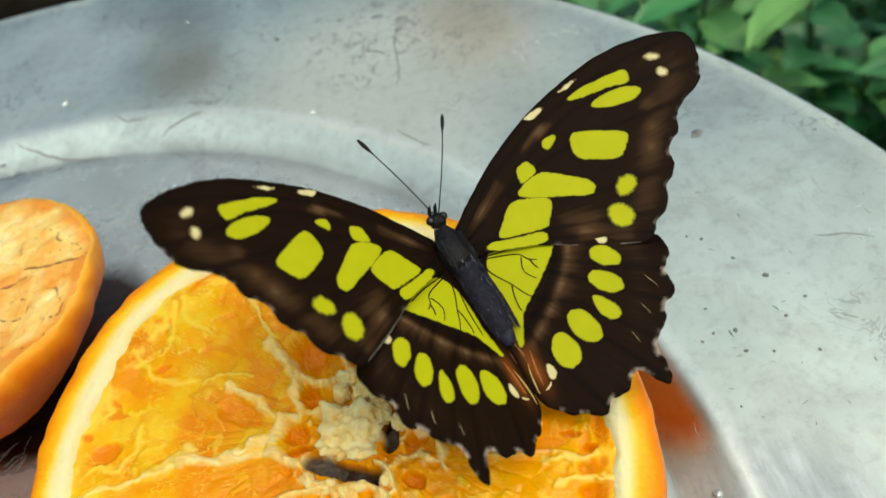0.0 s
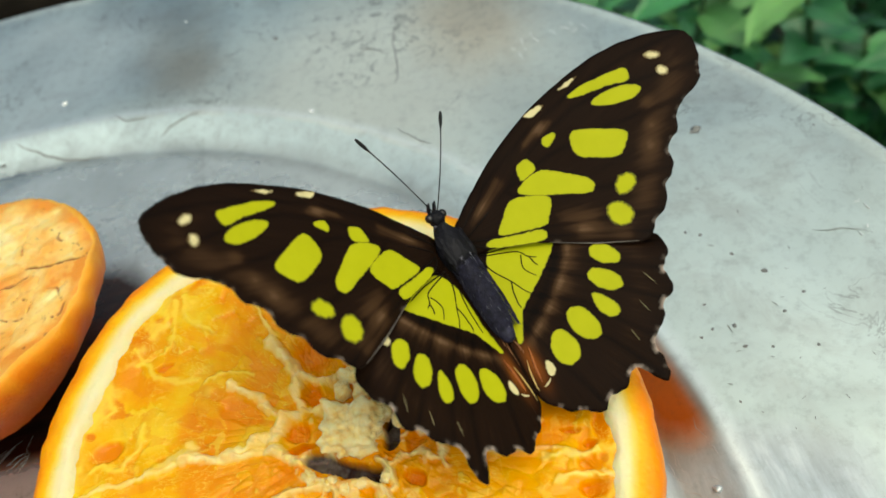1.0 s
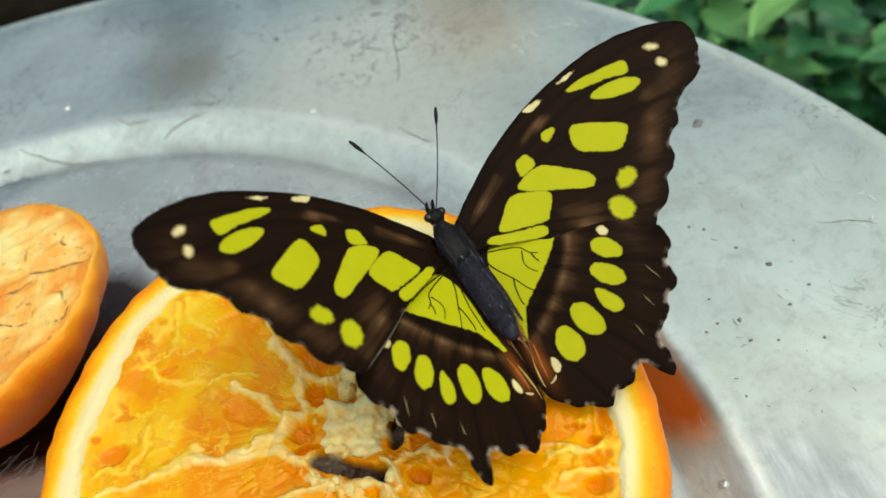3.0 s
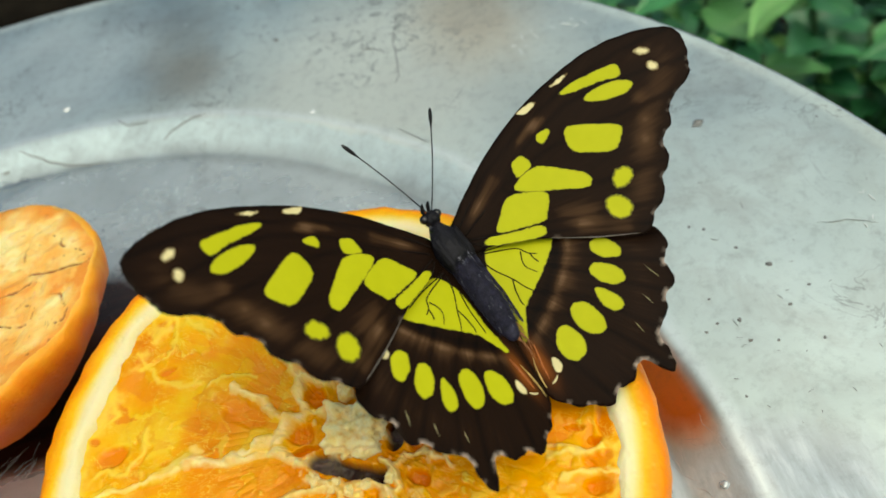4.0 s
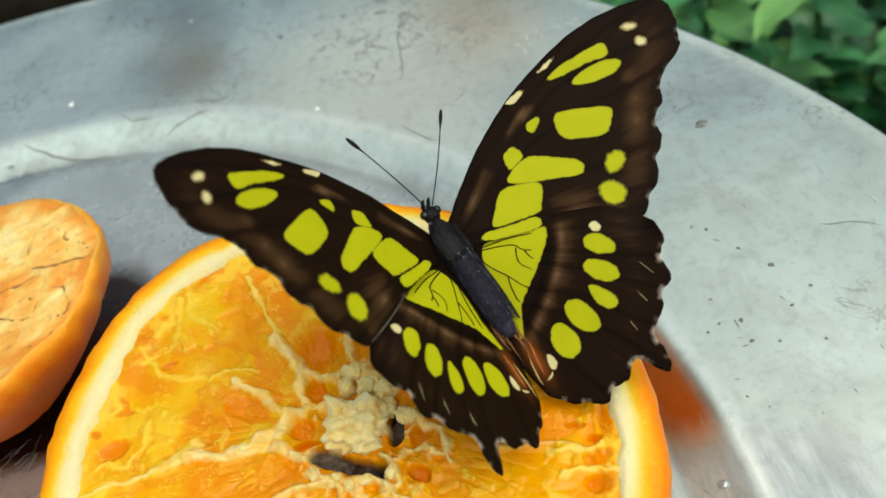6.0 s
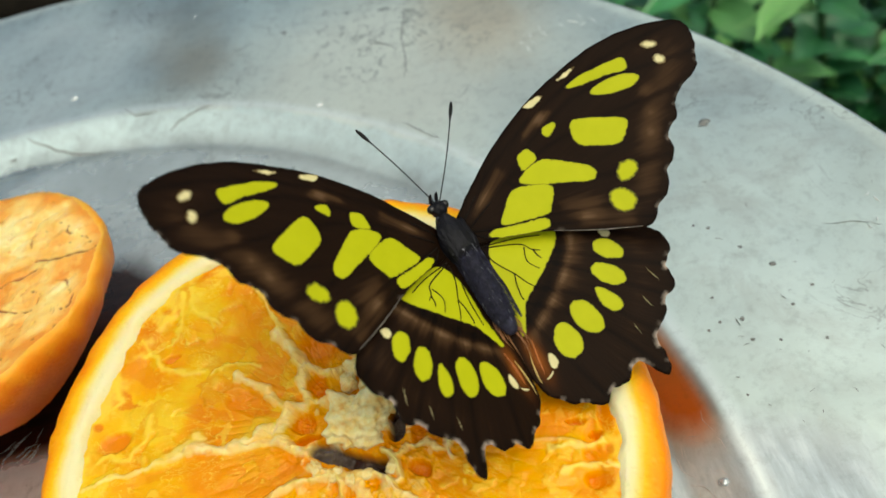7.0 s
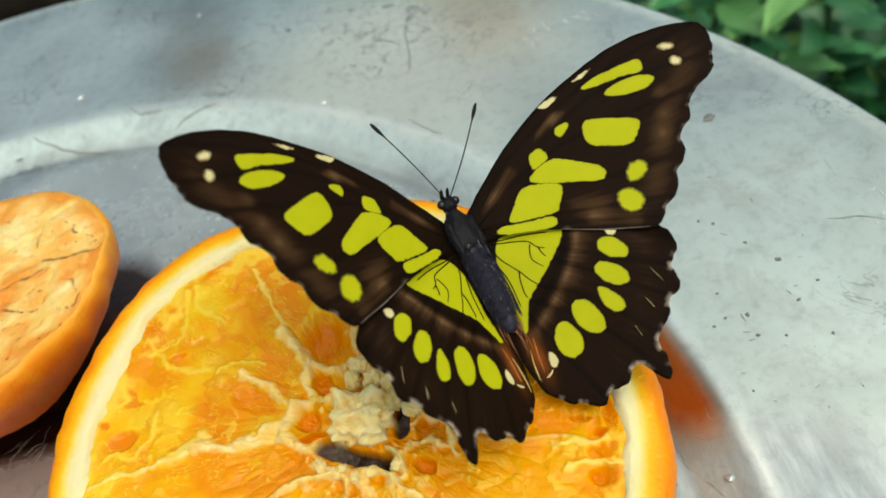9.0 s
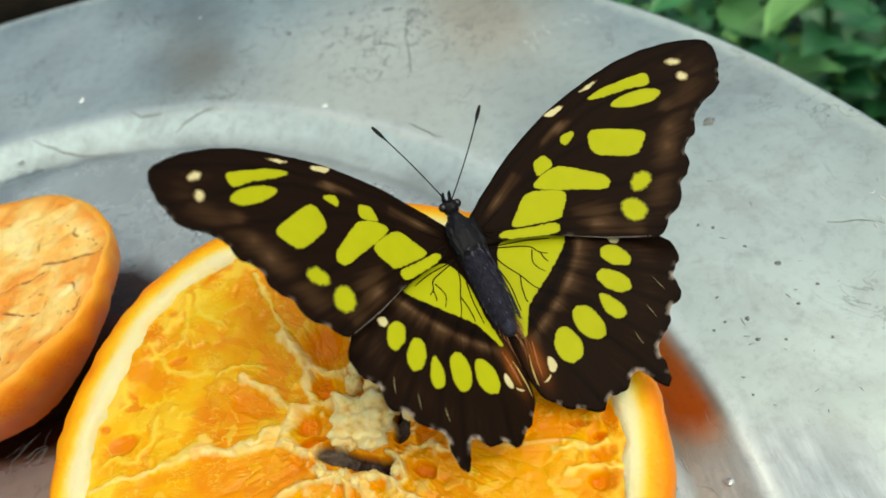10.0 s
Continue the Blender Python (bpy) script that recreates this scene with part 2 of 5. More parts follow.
def wing_material():
    n = Nodes("brown_wing_scales", 0.5, spec=0.05)
    tone = n.attr("tone").outputs["Fac"]
    streak = n.noise(1.0, 5, 0.65, vector=n.attr("grain").outputs["Vector"])
    t = n.math("ADD", tone, n.math("MULTIPLY", n.math("SUBTRACT", streak, 0.5), 0.38))
    col = n.ramp(t, [(0.05, (0.003, 0.0016, 0.001)), (0.35, (0.013, 0.0058, 0.0026)), (0.65, (0.055, 0.028, 0.012)), (1.0, (0.20, 0.12, 0.065))])
    col = n.mix(n.attr("warm").outputs["Fac"], col, (0.26, 0.075, 0.012))
    col = n.mix(n.math("MULTIPLY", n.attr("fringe").outputs["Fac"], 0.7), col, (0.55, 0.44, 0.36))
    n.base(col)
    n.bump(streak, 0.25, 0.0003)
    n.bump(n.noise(4000, 2), 0.15, 0.0001)
    return n.mat


def scale_material(name, dark, light, edge):
    n = Nodes(name, 0.55, spec=0.15)
    c = n.mix(n.noise(350, 3), dark, light)
    rim = n.math("ADD", n.attr("rim").outputs["Fac"], n.math("MULTIPLY", n.math("SUBTRACT", n.noise(1800, 3), 0.5), 0.8))
    n.base(n.mix(n.ramp(rim, [(0.45, 0.0), (0.95, 1.0)]), c, edge))
    n.bump(n.noise(2500, 3), 0.15, 0.0001)
    return n.mat


def plain(name, dark, light, scale, rough=0.5, metal=0.0, bump=0.3, depth=0.0003, spec=0.5):
    n = Nodes(name, rough, metal, spec)
    c = n.noise(scale, 5, 0.6)
    n.base(n.ramp(c, [(0.3, dark), (0.7, light)]))
    n.bump(n.noise(scale * 3, 4, 0.65), bump, depth)
    return n.mat


def leaf_material():
    n = Nodes("green_leaf", 0.42)
    info = n.node("ShaderNodeObjectInfo").outputs["Random"]
    hue = n.ramp(info, [(0.0, (0.024, 0.130, 0.050)), (0.5, (0.080, 0.320, 0.100)), (1.0, (0.270, 0.540, 0.150))])
    n.base(n.mix(n.math("MULTIPLY", n.noise(60, 4), 0.5), hue, (0.020, 0.060, 0.024)))
    n.bump(n.noise(90, 4), 0.4, 0.001)
    n.set(n.bsdf, "Transmission Weight", 0.0)
    n.skin(0.12, (0.3, 1.0, 0.2), 0.002)
    return n.mat


# where the shade between the oranges is painted on: centre and reach
GAP_SHADES = (((0.021, 0.067, 0.0), (0.018, 0.017, 0.02)), ((0.013, 0.056, 0.0), (0.026, 0.020, 0.02)), ((0.000, 0.051, 0.0), (0.026, 0.015, 0.02)), ((0.008, 0.045, 0.0), (0.022, 0.010, 0.02)))
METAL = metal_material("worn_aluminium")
LIP_METAL = plain("bright_aluminium", (0.62, 0.66, 0.63), (0.84, 0.88, 0.85), 120, 0.33, 0.9, 0.15, 0.0005)
RIND = rind_material("orange_rind", [(0.0, (0.84, 0.24, 0.002)), (0.10, (0.86, 0.33, 0.002)), (0.32, (0.87, 0.47, 0.006)), (0.52, (0.87, 0.63, 0.13)), (0.75, (0.84, 0.70, 0.33)), (1.0, (0.80, 0.71, 0.42))], 0.42, 0.35)
DRY_PEEL = rind_material("dry_peel", [(0.0, (0.66, 0.11, 0.003)), (0.22, (0.76, 0.19, 0.006)), (0.42, (0.84, 0.34, 0.02)), (0.8, (0.88, 0.50, 0.10))], 0.5, 0.25)
PULP, CRUMB, DRY_FACE = pulp_material(), crumb_material(), dry_face_material()
BROWN = wing_material()
YELLOW = scale_material("yellow_green_scales", (0.40, 0.41, 0.005), (0.47, 0.475, 0.009), (0.05, 0.04, 0.006))
CREAM = scale_material("cream_scales", (0.55, 0.47, 0.22), (0.78, 0.70, 0.40), (0.10, 0.06, 0.02))
VEIN = plain("dark_vein", (0.004, 0.0025, 0.0015), (0.010, 0.006, 0.004), 900, 0.6, 0, 0.3, 0.0003, 0.1)
FUR = plain("blue_black_fur", (0.004, 0.004, 0.009), (0.034, 0.032, 0.062), 1100, 0.5, 0, 0.5, 0.0002, 0.25)
BLACK_FUR = plain("black_fur", (0.0015, 0.0014, 0.002), (0.010, 0.009, 0.014), 1400, 0.5, 0, 0.6, 0.0002, 0.2)
PALE_HAIR = plain("pale_blue_hair", (0.10, 0.10, 0.13), (0.30, 0.29, 0.34), 1500, 0.5)
EYE = plain("black_eye", (0.006, 0.005, 0.005), (0.016, 0.012, 0.011), 900, 0.2, 0, 0.05)
HORN = plain("black_horn", (0.003, 0.003, 0.003), (0.009, 0.008, 0.008), 1500, 0.5, 0, 0.3, 0.0003, 0.2)
TAWNY = plain("tawny_hair", (0.16, 0.06, 0.02), (0.34, 0.15, 0.05), 1200, 0.6)
RUSTY = plain("rusty_hair", (0.20, 0.05, 0.006), (0.50, 0.15, 0.018), 1500, 0.6)
SHEEN = plain("wing_edge_sheen", (0.10, 0.085, 0.07), (0.26, 0.22, 0.19), 900, 0.5)
STRAW = plain("straw_margin", (0.40, 0.26, 0.06), (0.62, 0.45, 0.16), 1500, 0.6)
LEAF = leaf_material()
STEM = plain("green_stem", (0.02, 0.07, 0.02), (0.05, 0.13, 0.03), 40, 0.6, 0, 0.4, 0.002)
SOIL = plain("dark_soil", (0.004, 0.003, 0.002), (0.016, 0.013, 0.009), 9, 0.95, 0, 0.8, 0.02, 0.03)
STONE = plain("grey_stone", (0.16, 0.16, 0.15), (0.32, 0.31, 0.29), 25, 0.85, 0, 0.6, 0.004)
GRIME = plain("dark_grime", (0.13, 0.13, 0.12), (0.24, 0.24, 0.23), 900, 0.6)
SCRAPE = plain("scraped_metal", (0.40, 0.38, 0.36), (0.62, 0.60, 0.58), 700, 0.4, 0.6)
BRIGHT_MARK = plain("bright_mark", (0.80, 0.82, 0.80), (0.92, 0.93, 0.92), 700, 0.35)


# ---- building ----
def part(name, bm, material, parent=None, label="", smooth=True):
    mesh = bpy.data.meshes.new(name)
    bm.normal_update()
    bm.to_mesh(mesh)
    bm.free()
    return link(name, mesh, material, parent, label, smooth)


def link(name, mesh, material, parent=None, label="", smooth=True):
    mesh.materials.append(material)
    if smooth:
        mesh.polygons.foreach_set("use_smooth", [True] * len(mesh.polygons))
    ob = new(name, mesh)
    ob.parent = parent
    if label:
        tagged(ob, label)
    return ob


def sheet(name, verts, faces, material, parent=None, label="", **extra):
    """A mesh from computed vertices and faces, with values at its vertices."""
    mesh = bpy.data.meshes.new(name)
    mesh.from_pydata([tuple(v) for v in verts], [], [tuple(f) for f in faces])
    for key, values in extra.items():
        values = np.asarray(values, float)
        if values.ndim == 1:
            mesh.attributes.new(key, "FLOAT", "POINT").data.foreach_set("value", values)
        else:
            mesh.attributes.new(key, "FLOAT_VECTOR", "POINT").data.foreach_set("vector", values.ravel())
    mesh.update()
    return link(name, mesh, material, parent, label)


def lathe(profile, steps=96, wobble=None):
    """Turns a profile of (radius, height) round the z axis."""
    bm = bmesh.new()
    rings = []
    for r, z in profile:
        if r < 1e-6:
            rings.append([bm.verts.new((0, 0, z))])
            continue
        ring = []
        for k in range(steps):
            a = 2 * math.pi * k / steps
            dr, dz = wobble(r, z, a) if wobble else (0, 0)
            ring.append(bm.verts.new(((r + dr) * math.cos(a), (r + dr) * math.sin(a), z + dz)))
        rings.append(ring)
    for a, b in zip(rings, rings[1:]):
        for k in range(steps):
            j = (k + 1) % steps
            if len(a) == 1:
                bm.faces.new((a[0], b[k], b[j]))
            elif len(b) == 1:
                bm.faces.new((a[j], a[k], b[0]))
            else:
                bm.faces.new((a[j], a[k], b[k], b[j]))
    bmesh.ops.recalc_face_normals(bm, faces=bm.faces)
    return bm


def rounded(points, per=8):
    """A closed smooth outline through the given points."""
    p = np.array(points, float)
    n, out = len(p), []
    for i in range(n):
        a, b, c, d = p[i - 1], p[i], p[(i + 1) % n], p[(i + 2) % n]
        for k in range(per):
            t = k / per
            out.append(0.5 * (2 * b + (c - a) * t + (2 * a - 5 * b + 4 * c - d) * t * t + (3 * b - a - 3 * c + d) * t ** 3))
    return np.array(out)


def softened(points, times=3):
    """A closed outline with its corners cut."""
    p = np.array(points, float)
    for _ in range(times):
        q = np.roll(p, -1, 0)
        p = np.stack([0.78 * p + 0.22 * q, 0.22 * p + 0.78 * q], 1).reshape(-1, 2)
    return p


def inside(points, outline):
    x, y = points[:, 0][:, None], points[:, 1][:, None]
    a, b = outline, np.roll(outline, -1, 0)
    hit = (a[:, 1] > y) != (b[:, 1] > y)
    cut = (b[:, 0] - a[:, 0]) * (y - a[:, 1]) / (b[:, 1] - a[:, 1] + 1e-12) + a[:, 0]
    return ((hit & (x < cut)).sum(1) % 2) == 1


def gap(points, outline):
    """How far each point lies from the outline."""
    a, b = outline, np.roll(outline, -1, 0)
    ab = b - a
    best = np.full(len(points), 1e9)
    for o, d in zip(a, ab):
        w = points - o
        t = np.clip((w @ d) / (d @ d + 1e-12), 0, 1)
        best = np.minimum(best, np.hypot(*(w - t[:, None] * d).T))
    return best


def fill(outline, step):
    """Triangles over the inside of an outline, with inner vertices about one step apart."""
    from mathutils.geometry import delaunay_2d_cdt
    lo, hi = outline.min(0), outline.max(0)
    gx, gy = np.meshgrid(np.arange(lo[0], hi[0], step), np.arange(lo[1], hi[1], step * 0.87))
    gx[1::2] += step / 2
    g = np.c_[gx.ravel(), gy.ravel()]
    g = g[inside(g, outline)]
    if len(g):
        g = g[gap(g, outline) > step * 0.5]
    pts = [Vector(p) for p in np.vstack([outline, g])]
    n = len(outline)
    v, e, f, *_ = delaunay_2d_cdt(pts, [(i, (i + 1) % n) for i in range(n)], [], 1, 1e-7)
    v = np.array([tuple(p) for p in v])
    return v, [tuple(t) for t in f]


def tube(bm, line, radii, sides=6):
    """A tapered tube along a line of points."""
    line = [Vector(p) for p in line]
    rings = []
    for i, p in enumerate(line):
        d = (line[min(i + 1, len(line) - 1)] - line[max(i - 1, 0)]).normalized()
        side = d.cross(Vector((0, 0, 1)))
        if side.length < 1e-4:
            side = d.cross(Vector((1, 0, 0)))
        side.normalize()
        up = side.cross(d)
        r = radii[i] if hasattr(radii, "__len__") else radii
        rings.append([bm.verts.new(p + r * (math.cos(a) * side + math.sin(a) * up)) for a in (2 * math.pi * k / sides for k in range(sides))])
    for a, b in zip(rings, rings[1:]):
        for k in range(sides):
            bm.faces.new((a[k], a[(k + 1) % sides], b[(k + 1) % sides], b[k]))
    bm.faces.new(rings[0][::-1])
    bm.faces.new(rings[-1])
    return bm


def lump(size, bumps, seed, detail=3, fine=0.0):
    """A rough lump: a ball pushed in and out by noise."""
    bm = bmesh.new()
    bmesh.ops.create_icosphere(bm, subdivisions=detail, radius=1)
    for v in bm.verts:
        d = v.co.normalized()
        k = 1 + bumps * noise.noise(d * 1.7 + Vector((seed, 0, 0))) + bumps * 0.6 * noise.noise(d * 4.3 + Vector((0, seed, 0))) + fine * noise.noise(d * 11 + Vector((0, 0, seed)))
        v.co = Vector((d.x * size[0], d.y * size[1], d.z * size[2])) * k
    return bm


# ---- ground and plate ----
bm = bmesh.new()
bmesh.ops.create_grid(bm, x_segments=60, y_segments=60, size=1)
for v in bm.verts:
    s = max(abs(v.co.x), abs(v.co.y))
    v.co.x, v.co.y = v.co.x * (2 + 300 * s ** 6), v.co.y * (2 + 300 * s ** 6)
    v.co.z = 0.03 * noise.noise(v.co * 2.0)
ground = part("ground", bm, SOIL)
ground.location.z = -0.75
tagged(ground, "bare dark soil under the shrubs", "ground", kind="structure")

WIDE = 1.09
PLATE = Vector((-0.0868 * WIDE, 0.0460 * WIDE, 0.0))
RIM_Z, WELL_Z = 0.0050, 0.00064
WELL = [(0.0, 0.0), (0.03, 0.0), (0.06, 0.0), (0.09, 0.0), (0.104, 0.0), (0.1070, -0.00003), (0.1085, -0.00015), (0.1095, -0.00030), (0.1103, -0.00030), (0.1110, -0.0001), (0.1118, 0.0004), (0.1130, 0.0012), (0.1142, 0.0020), (0.1154, 0.0028), (0.1166, 0.0035), (0.1174, 0.00388), (0.1181, 0.00411), (0.1189, 0.00424), (0.1202, 0.0043), (0.1218, 0.00431)]
WELL = [(r * WIDE, WELL_Z + z) for r, z in WELL] + [(0.1230 * WIDE, RIM_Z)]
RIM = [(0.127, 0.0), (0.14, 0.0), (0.155, 0.0001), (0.1690, 0.0001), (0.1705, 0.0002), (0.1716, 0.0006), (0.1721, 0.0006), (0.1725, 0.0001), (0.1724, -0.0012), (0.1712, -0.0018)]
RIM = [(r * WIDE, RIM_Z + z) for r, z in RIM]
UNDER = [(0.155 * WIDE, RIM_Z - 0.0016), (0.125 * WIDE, RIM_Z - 0.0018), (0.118 * WIDE, RIM_Z - 0.0024), (0.112 * WIDE, WELL_Z - 0.0010), (0.10 * WIDE, WELL_Z - 0.0018), (0.0, WELL_Z - 0.0018)]


def dents(r, z, a):
    p = Vector((r * math.cos(a), r * math.sin(a), 0)) * 22
    return 0.0, 0.00025 * noise.noise(p) * min(1, r / 0.05)


plate = new("platter")
plate.location = PLATE
tagged(plate, "wide round worn grey metal platter with a sunken well", "platter")
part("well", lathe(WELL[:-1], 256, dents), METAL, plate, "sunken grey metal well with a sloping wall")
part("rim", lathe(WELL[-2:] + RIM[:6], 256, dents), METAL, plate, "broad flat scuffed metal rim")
part("lip", lathe(RIM[5:], 256, dents), LIP_METAL, plate, "thin bright rolled lip")
part("underside", lathe(RIM[-1:] + UNDER, 128), METAL, plate)

bm = lathe([(0.0, 0.0), (0.16, 0.0), (0.165, 0.01), (0.16, 0.03), (0.10, 0.06), (0.075, 0.12), (0.07, 0.5), (0.085, 0.62), (0.11, 0.70), (0.112, 0.7445), (0.0, 0.7445)], 48)
stand = part("pedestal", bm, STONE)
stand.location = (PLATE.x, PLATE.y, -0.7457)
tagged(stand, "plain grey stone pedestal under the metal platter", "pedestal")


def rim_height(r):
    p = WELL + RIM[:5]
    return float(np.interp(r, [q[0] for q in p], [q[1] for q in p]))


def on_plate(x, y, lift=0.0):
    """A place on the platter from millimetres off its centre."""
    x, y = x * MM * WIDE, y * MM * WIDE
    return Vector((PLATE.x + x, PLATE.y + y, rim_height(math.hypot(x, y)) + lift))


def crumb(x, y, size, material, name, label, flat=0.5, seed=0):
    bm = lump((size * MM, size * 0.8 * MM, size * flat * MM), 0.5, seed, 2)
    ob = part(name, bm, material)
    ob.location = on_plate(x, y, size * flat * 0.55 * MM)
    ob.rotation_euler.z = seed
    return tagged(ob, label, "crumb", "crumbs on the platter")


# glints on the metal, put in as tiny white lumps
for k, (x, y, size) in enumerate(((67.1, 100.6, 0.75), (9.9, 126.5, 0.8), (38.7, 148.1, 0.45))):
    crumb(x, y, size, BRIGHT_MARK, "crumb", "tiny white lump on the metal platter standing for a glint", 0.25, k)
for k, (x, y, size) in enumerate(((137.5, 66.0, 1.2), (21.0, 149.5, 0.7), (60.9, 131.0, 0.7), (81.0, 105.7, 0.8), (79.3, 107.5, 0.5), (-4.4, 113.2, 0.9), (124.0, 28.1, 0.3), (126.7, 23.1, 0.45), (135.2, 31.5, 0.55), (123.4, 23.5, 0.3),
                                  (128.7, 41.7, 0.35), (131.9, 36.3, 0.35), (138.9, 25.9, 0.35), (136.6, 16.4, 0.3), (122.3, 10.7, 0.25), (134.7, 23.4, 0.35), (126.7, 43.0, 0.3), (121.3, 22.5, 0.3), (134.6, 9.2, 0.25), (139.6, 9.6, 0.3),
                                  (130.4, 18.0, 0.3), (126.7, 19.2, 0.35), (159.1, 56.4, 0.7), (157.0, 59.5, 0.6))):
    crumb(x, y, size, GRIME, "speck", "dark grime speck stuck on the metal platter", 0.04, k + 7)


def scratch(points, width, material, label):
    pts = [on_plate(x, y, 0.00012) for x, y in points]
    line = []
    for i in range(len(pts) - 1):
        for k in range(6):
            p = pts[i].lerp(pts[i + 1], k / 6)
            w = Vector((noise.noise(p * 400), noise.noise(p * 400 + Vector((5, 0, 0))), 0)) * 0.0006
            q = p + w
            q.z = rim_height(math.hypot(q.x - PLATE.x, q.y - PLATE.y)) + 0.0001
            line.append(q)
    n = len(line)
    ob = part("scratch", tube(bmesh.new(), line, [width * MM * (0.3 + 0.7 * math.sin(math.pi * (i + 0.5) / n)) for i in range(n)], 5), material)
    return tagged(ob, label, "scratch", "scratches on the platter")


DARK_SCRATCH = "thin dark crack in the metal platter"
for line, width in (([(-0.7, 117.0), (3.1, 114.3), (8.2, 111.6), (14.6, 109.4), (20.0, 108.4)], 0.24), ([(32.6, 108.8), (36.2, 109.9), (39.6, 110.4), (44.5, 110.6)], 0.20), ([(22.7, 117.2), (25.2, 114.5), (28.5, 113.8), (30.9, 113.9)], 0.18),
                    ([(90.0, 127.7), (87.4, 117.0), (87.1, 106.3), (85.4, 101.8)], 0.16), ([(79.8, 117.0), (82.4, 116.9), (85.8, 113.3)], 0.14), ([(145.6, 36.8), (150.5, 35.4), (154.9, 33.1)], 0.06), ([(83.4, 88.3), (87.3, 83.2), (90.2, 80.0)], 0.10),
                    ([(126.0, 22.0), (125.6, 24.0)], 0.06), ([(129.0, 39.5), (130.2, 38.4)], 0.06), ([(134.0, 24.5), (133.6, 25.6)], 0.06)):
    scratch(line, width, GRIME, DARK_SCRATCH)
strokes = random.Random(11)
for _ in range(22):
    x, y = strokes.uniform(122, 158), strokes.uniform(4, 52)
    if math.hypot(x, y) < 164:
        a, l = strokes.uniform(0, 3.1), strokes.uniform(0.2, 0.6)
        scratch([(x - l * math.cos(a), y - l * math.sin(a)), (x + l * math.cos(a), y + l * math.sin(a))], strokes.uniform(0.03, 0.06), GRIME, "short dark scratch on the metal rim")
for cx, cy, wide, tall, lean, count in ((113.5, 4.0, 3.5, 6.0, 1.9, 12), (9.5, 34.5, 4.0, 4.0, 0.9, 12)):
    for _ in range(count):
        x, y = cx + strokes.uniform(-wide, wide), cy + strokes.uniform(-tall, tall)
        a, l, bend = lean + strokes.uniform(-0.5, 0.5), strokes.uniform(1.0, 2.6), strokes.uniform(-0.5, 0.5)
        scratch([(x - l * math.cos(a), y - l * math.sin(a)), (x - bend * math.sin(a), y + bend * math.cos(a)), (x + l * math.cos(a), y + l * math.sin(a))], strokes.uniform(0.025, 0.05), SCRAPE, "hair-fine pale scratch on the floor of the platter")
for x, y in ((112.2, 103.7), (114.5, 105.4), (114.4, 102.7), (117.0, 106.9), (121.5, 105.8), (124.1, 106.2), (126.1, 104.3), (128.1, 104.9), (125.7, 107.2), (117.4, 104.5), (155.8, 38.8), (154.0, 34.9), (151.8, 33.7), (155.0, 40.5), (113.2, 101.2)):
    a = strokes.uniform(0, 3.1)
    l = strokes.uniform(0.5, 1.4)
    dx, dy = l * math.cos(a), l * math.sin(a)
    scratch([(x - dx, y - dy), (x + strokes.uniform(-0.3, 0.3), y + strokes.uniform(-0.3, 0.3)), (x + dx, y + dy)], strokes.uniform(0.07, 0.14), BRIGHT_MARK, "short bright scratch on the metal platter")
droplet = part("droplet", lump((0.0008, 0.0006, 0.0004), 0.3, 3, 3), plain("water_drop", (0.5, 0.52, 0.52), (0.6, 0.62, 0.62), 300, 0.05, 0.6))
droplet.location = on_plate(114.6, 0.0, 0.0002)
tagged(droplet, "small shiny droplet on the metal platter", "droplet")


# ---- oranges ----
def lattice(i, j, seed):
    """A steady random number between 0 and 1 for each cell of a grid."""
    n = (i.astype(np.int64) * 374761393 + j.astype(np.int64) * 668265263 + int(seed) * 974634777) & 0x7FFFFFFF
    n = ((n ^ (n >> 13)) * 1274126177) & 0x7FFFFFFF
    n = ((n ^ (n >> 16)) * 2246822519) & 0x7FFFFFFF
    return ((n ^ (n >> 11)) & 0xFFFF) / 65535.0


def cloud(x, y, seed=0):
    """Smooth noise from -1 to 1 with features about one unit wide."""
    i, j = np.floor(x), np.floor(y)
    u, v = x - i, y - j
    u, v = u * u * u * (u * (u * 6 - 15) + 10), v * v * v * (v * (v * 6 - 15) + 10)
    a, b = lattice(i, j, seed), lattice(i + 1, j, seed)
    c, d = lattice(i, j + 1, seed), lattice(i + 1, j + 1, seed)
    return 2 * (a + (b - a) * u + (c - a) * v + (a - b - c + d) * u * v) - 1


def clouds(x, y, seed=0, octaves=3):
    total, size = 0, 1.0
    for k in range(octaves):
        total = total + size * cloud(x * 2 ** k, y * 2 ** k, seed + 17 * k)
        size *= 0.5
    return total / 1.6


def cells(x, y, seed=0):
    """Distance to the nearest and to the second cell centre, and the nearest one's random number."""
    first, second, pick = np.full(x.shape, 9.0), np.full(x.shape, 9.0), np.zeros(x.shape)
    i, j = np.floor(x), np.floor(y)
    for di in (-1, 0, 1):
        for dj in (-1, 0, 1):
            cx, cy = i + di + lattice(i + di, j + dj, seed), j + dj + lattice(i + di, j + dj, seed + 5)
            d = np.hypot(x - cx, y - cy)
            nearer = d < first
            second = np.where(nearer, first, np.minimum(second, d))
            pick = np.where(nearer, lattice(i + di, j + dj, seed + 9), pick)
            first = np.where(nearer, d, first)
    return first, second, pick


def step(lo, hi, v):
    t = np.clip((v - lo) / (hi - lo), 0, 1)
    return t * t * (3 - 2 * t)


def swell(a):
    """The orange is not quite round: it bulges towards one side."""
    d = (np.degrees(a) - 124 + 180) % 360 - 180
    return 0.082 * np.exp(-(d / 24) ** 2)


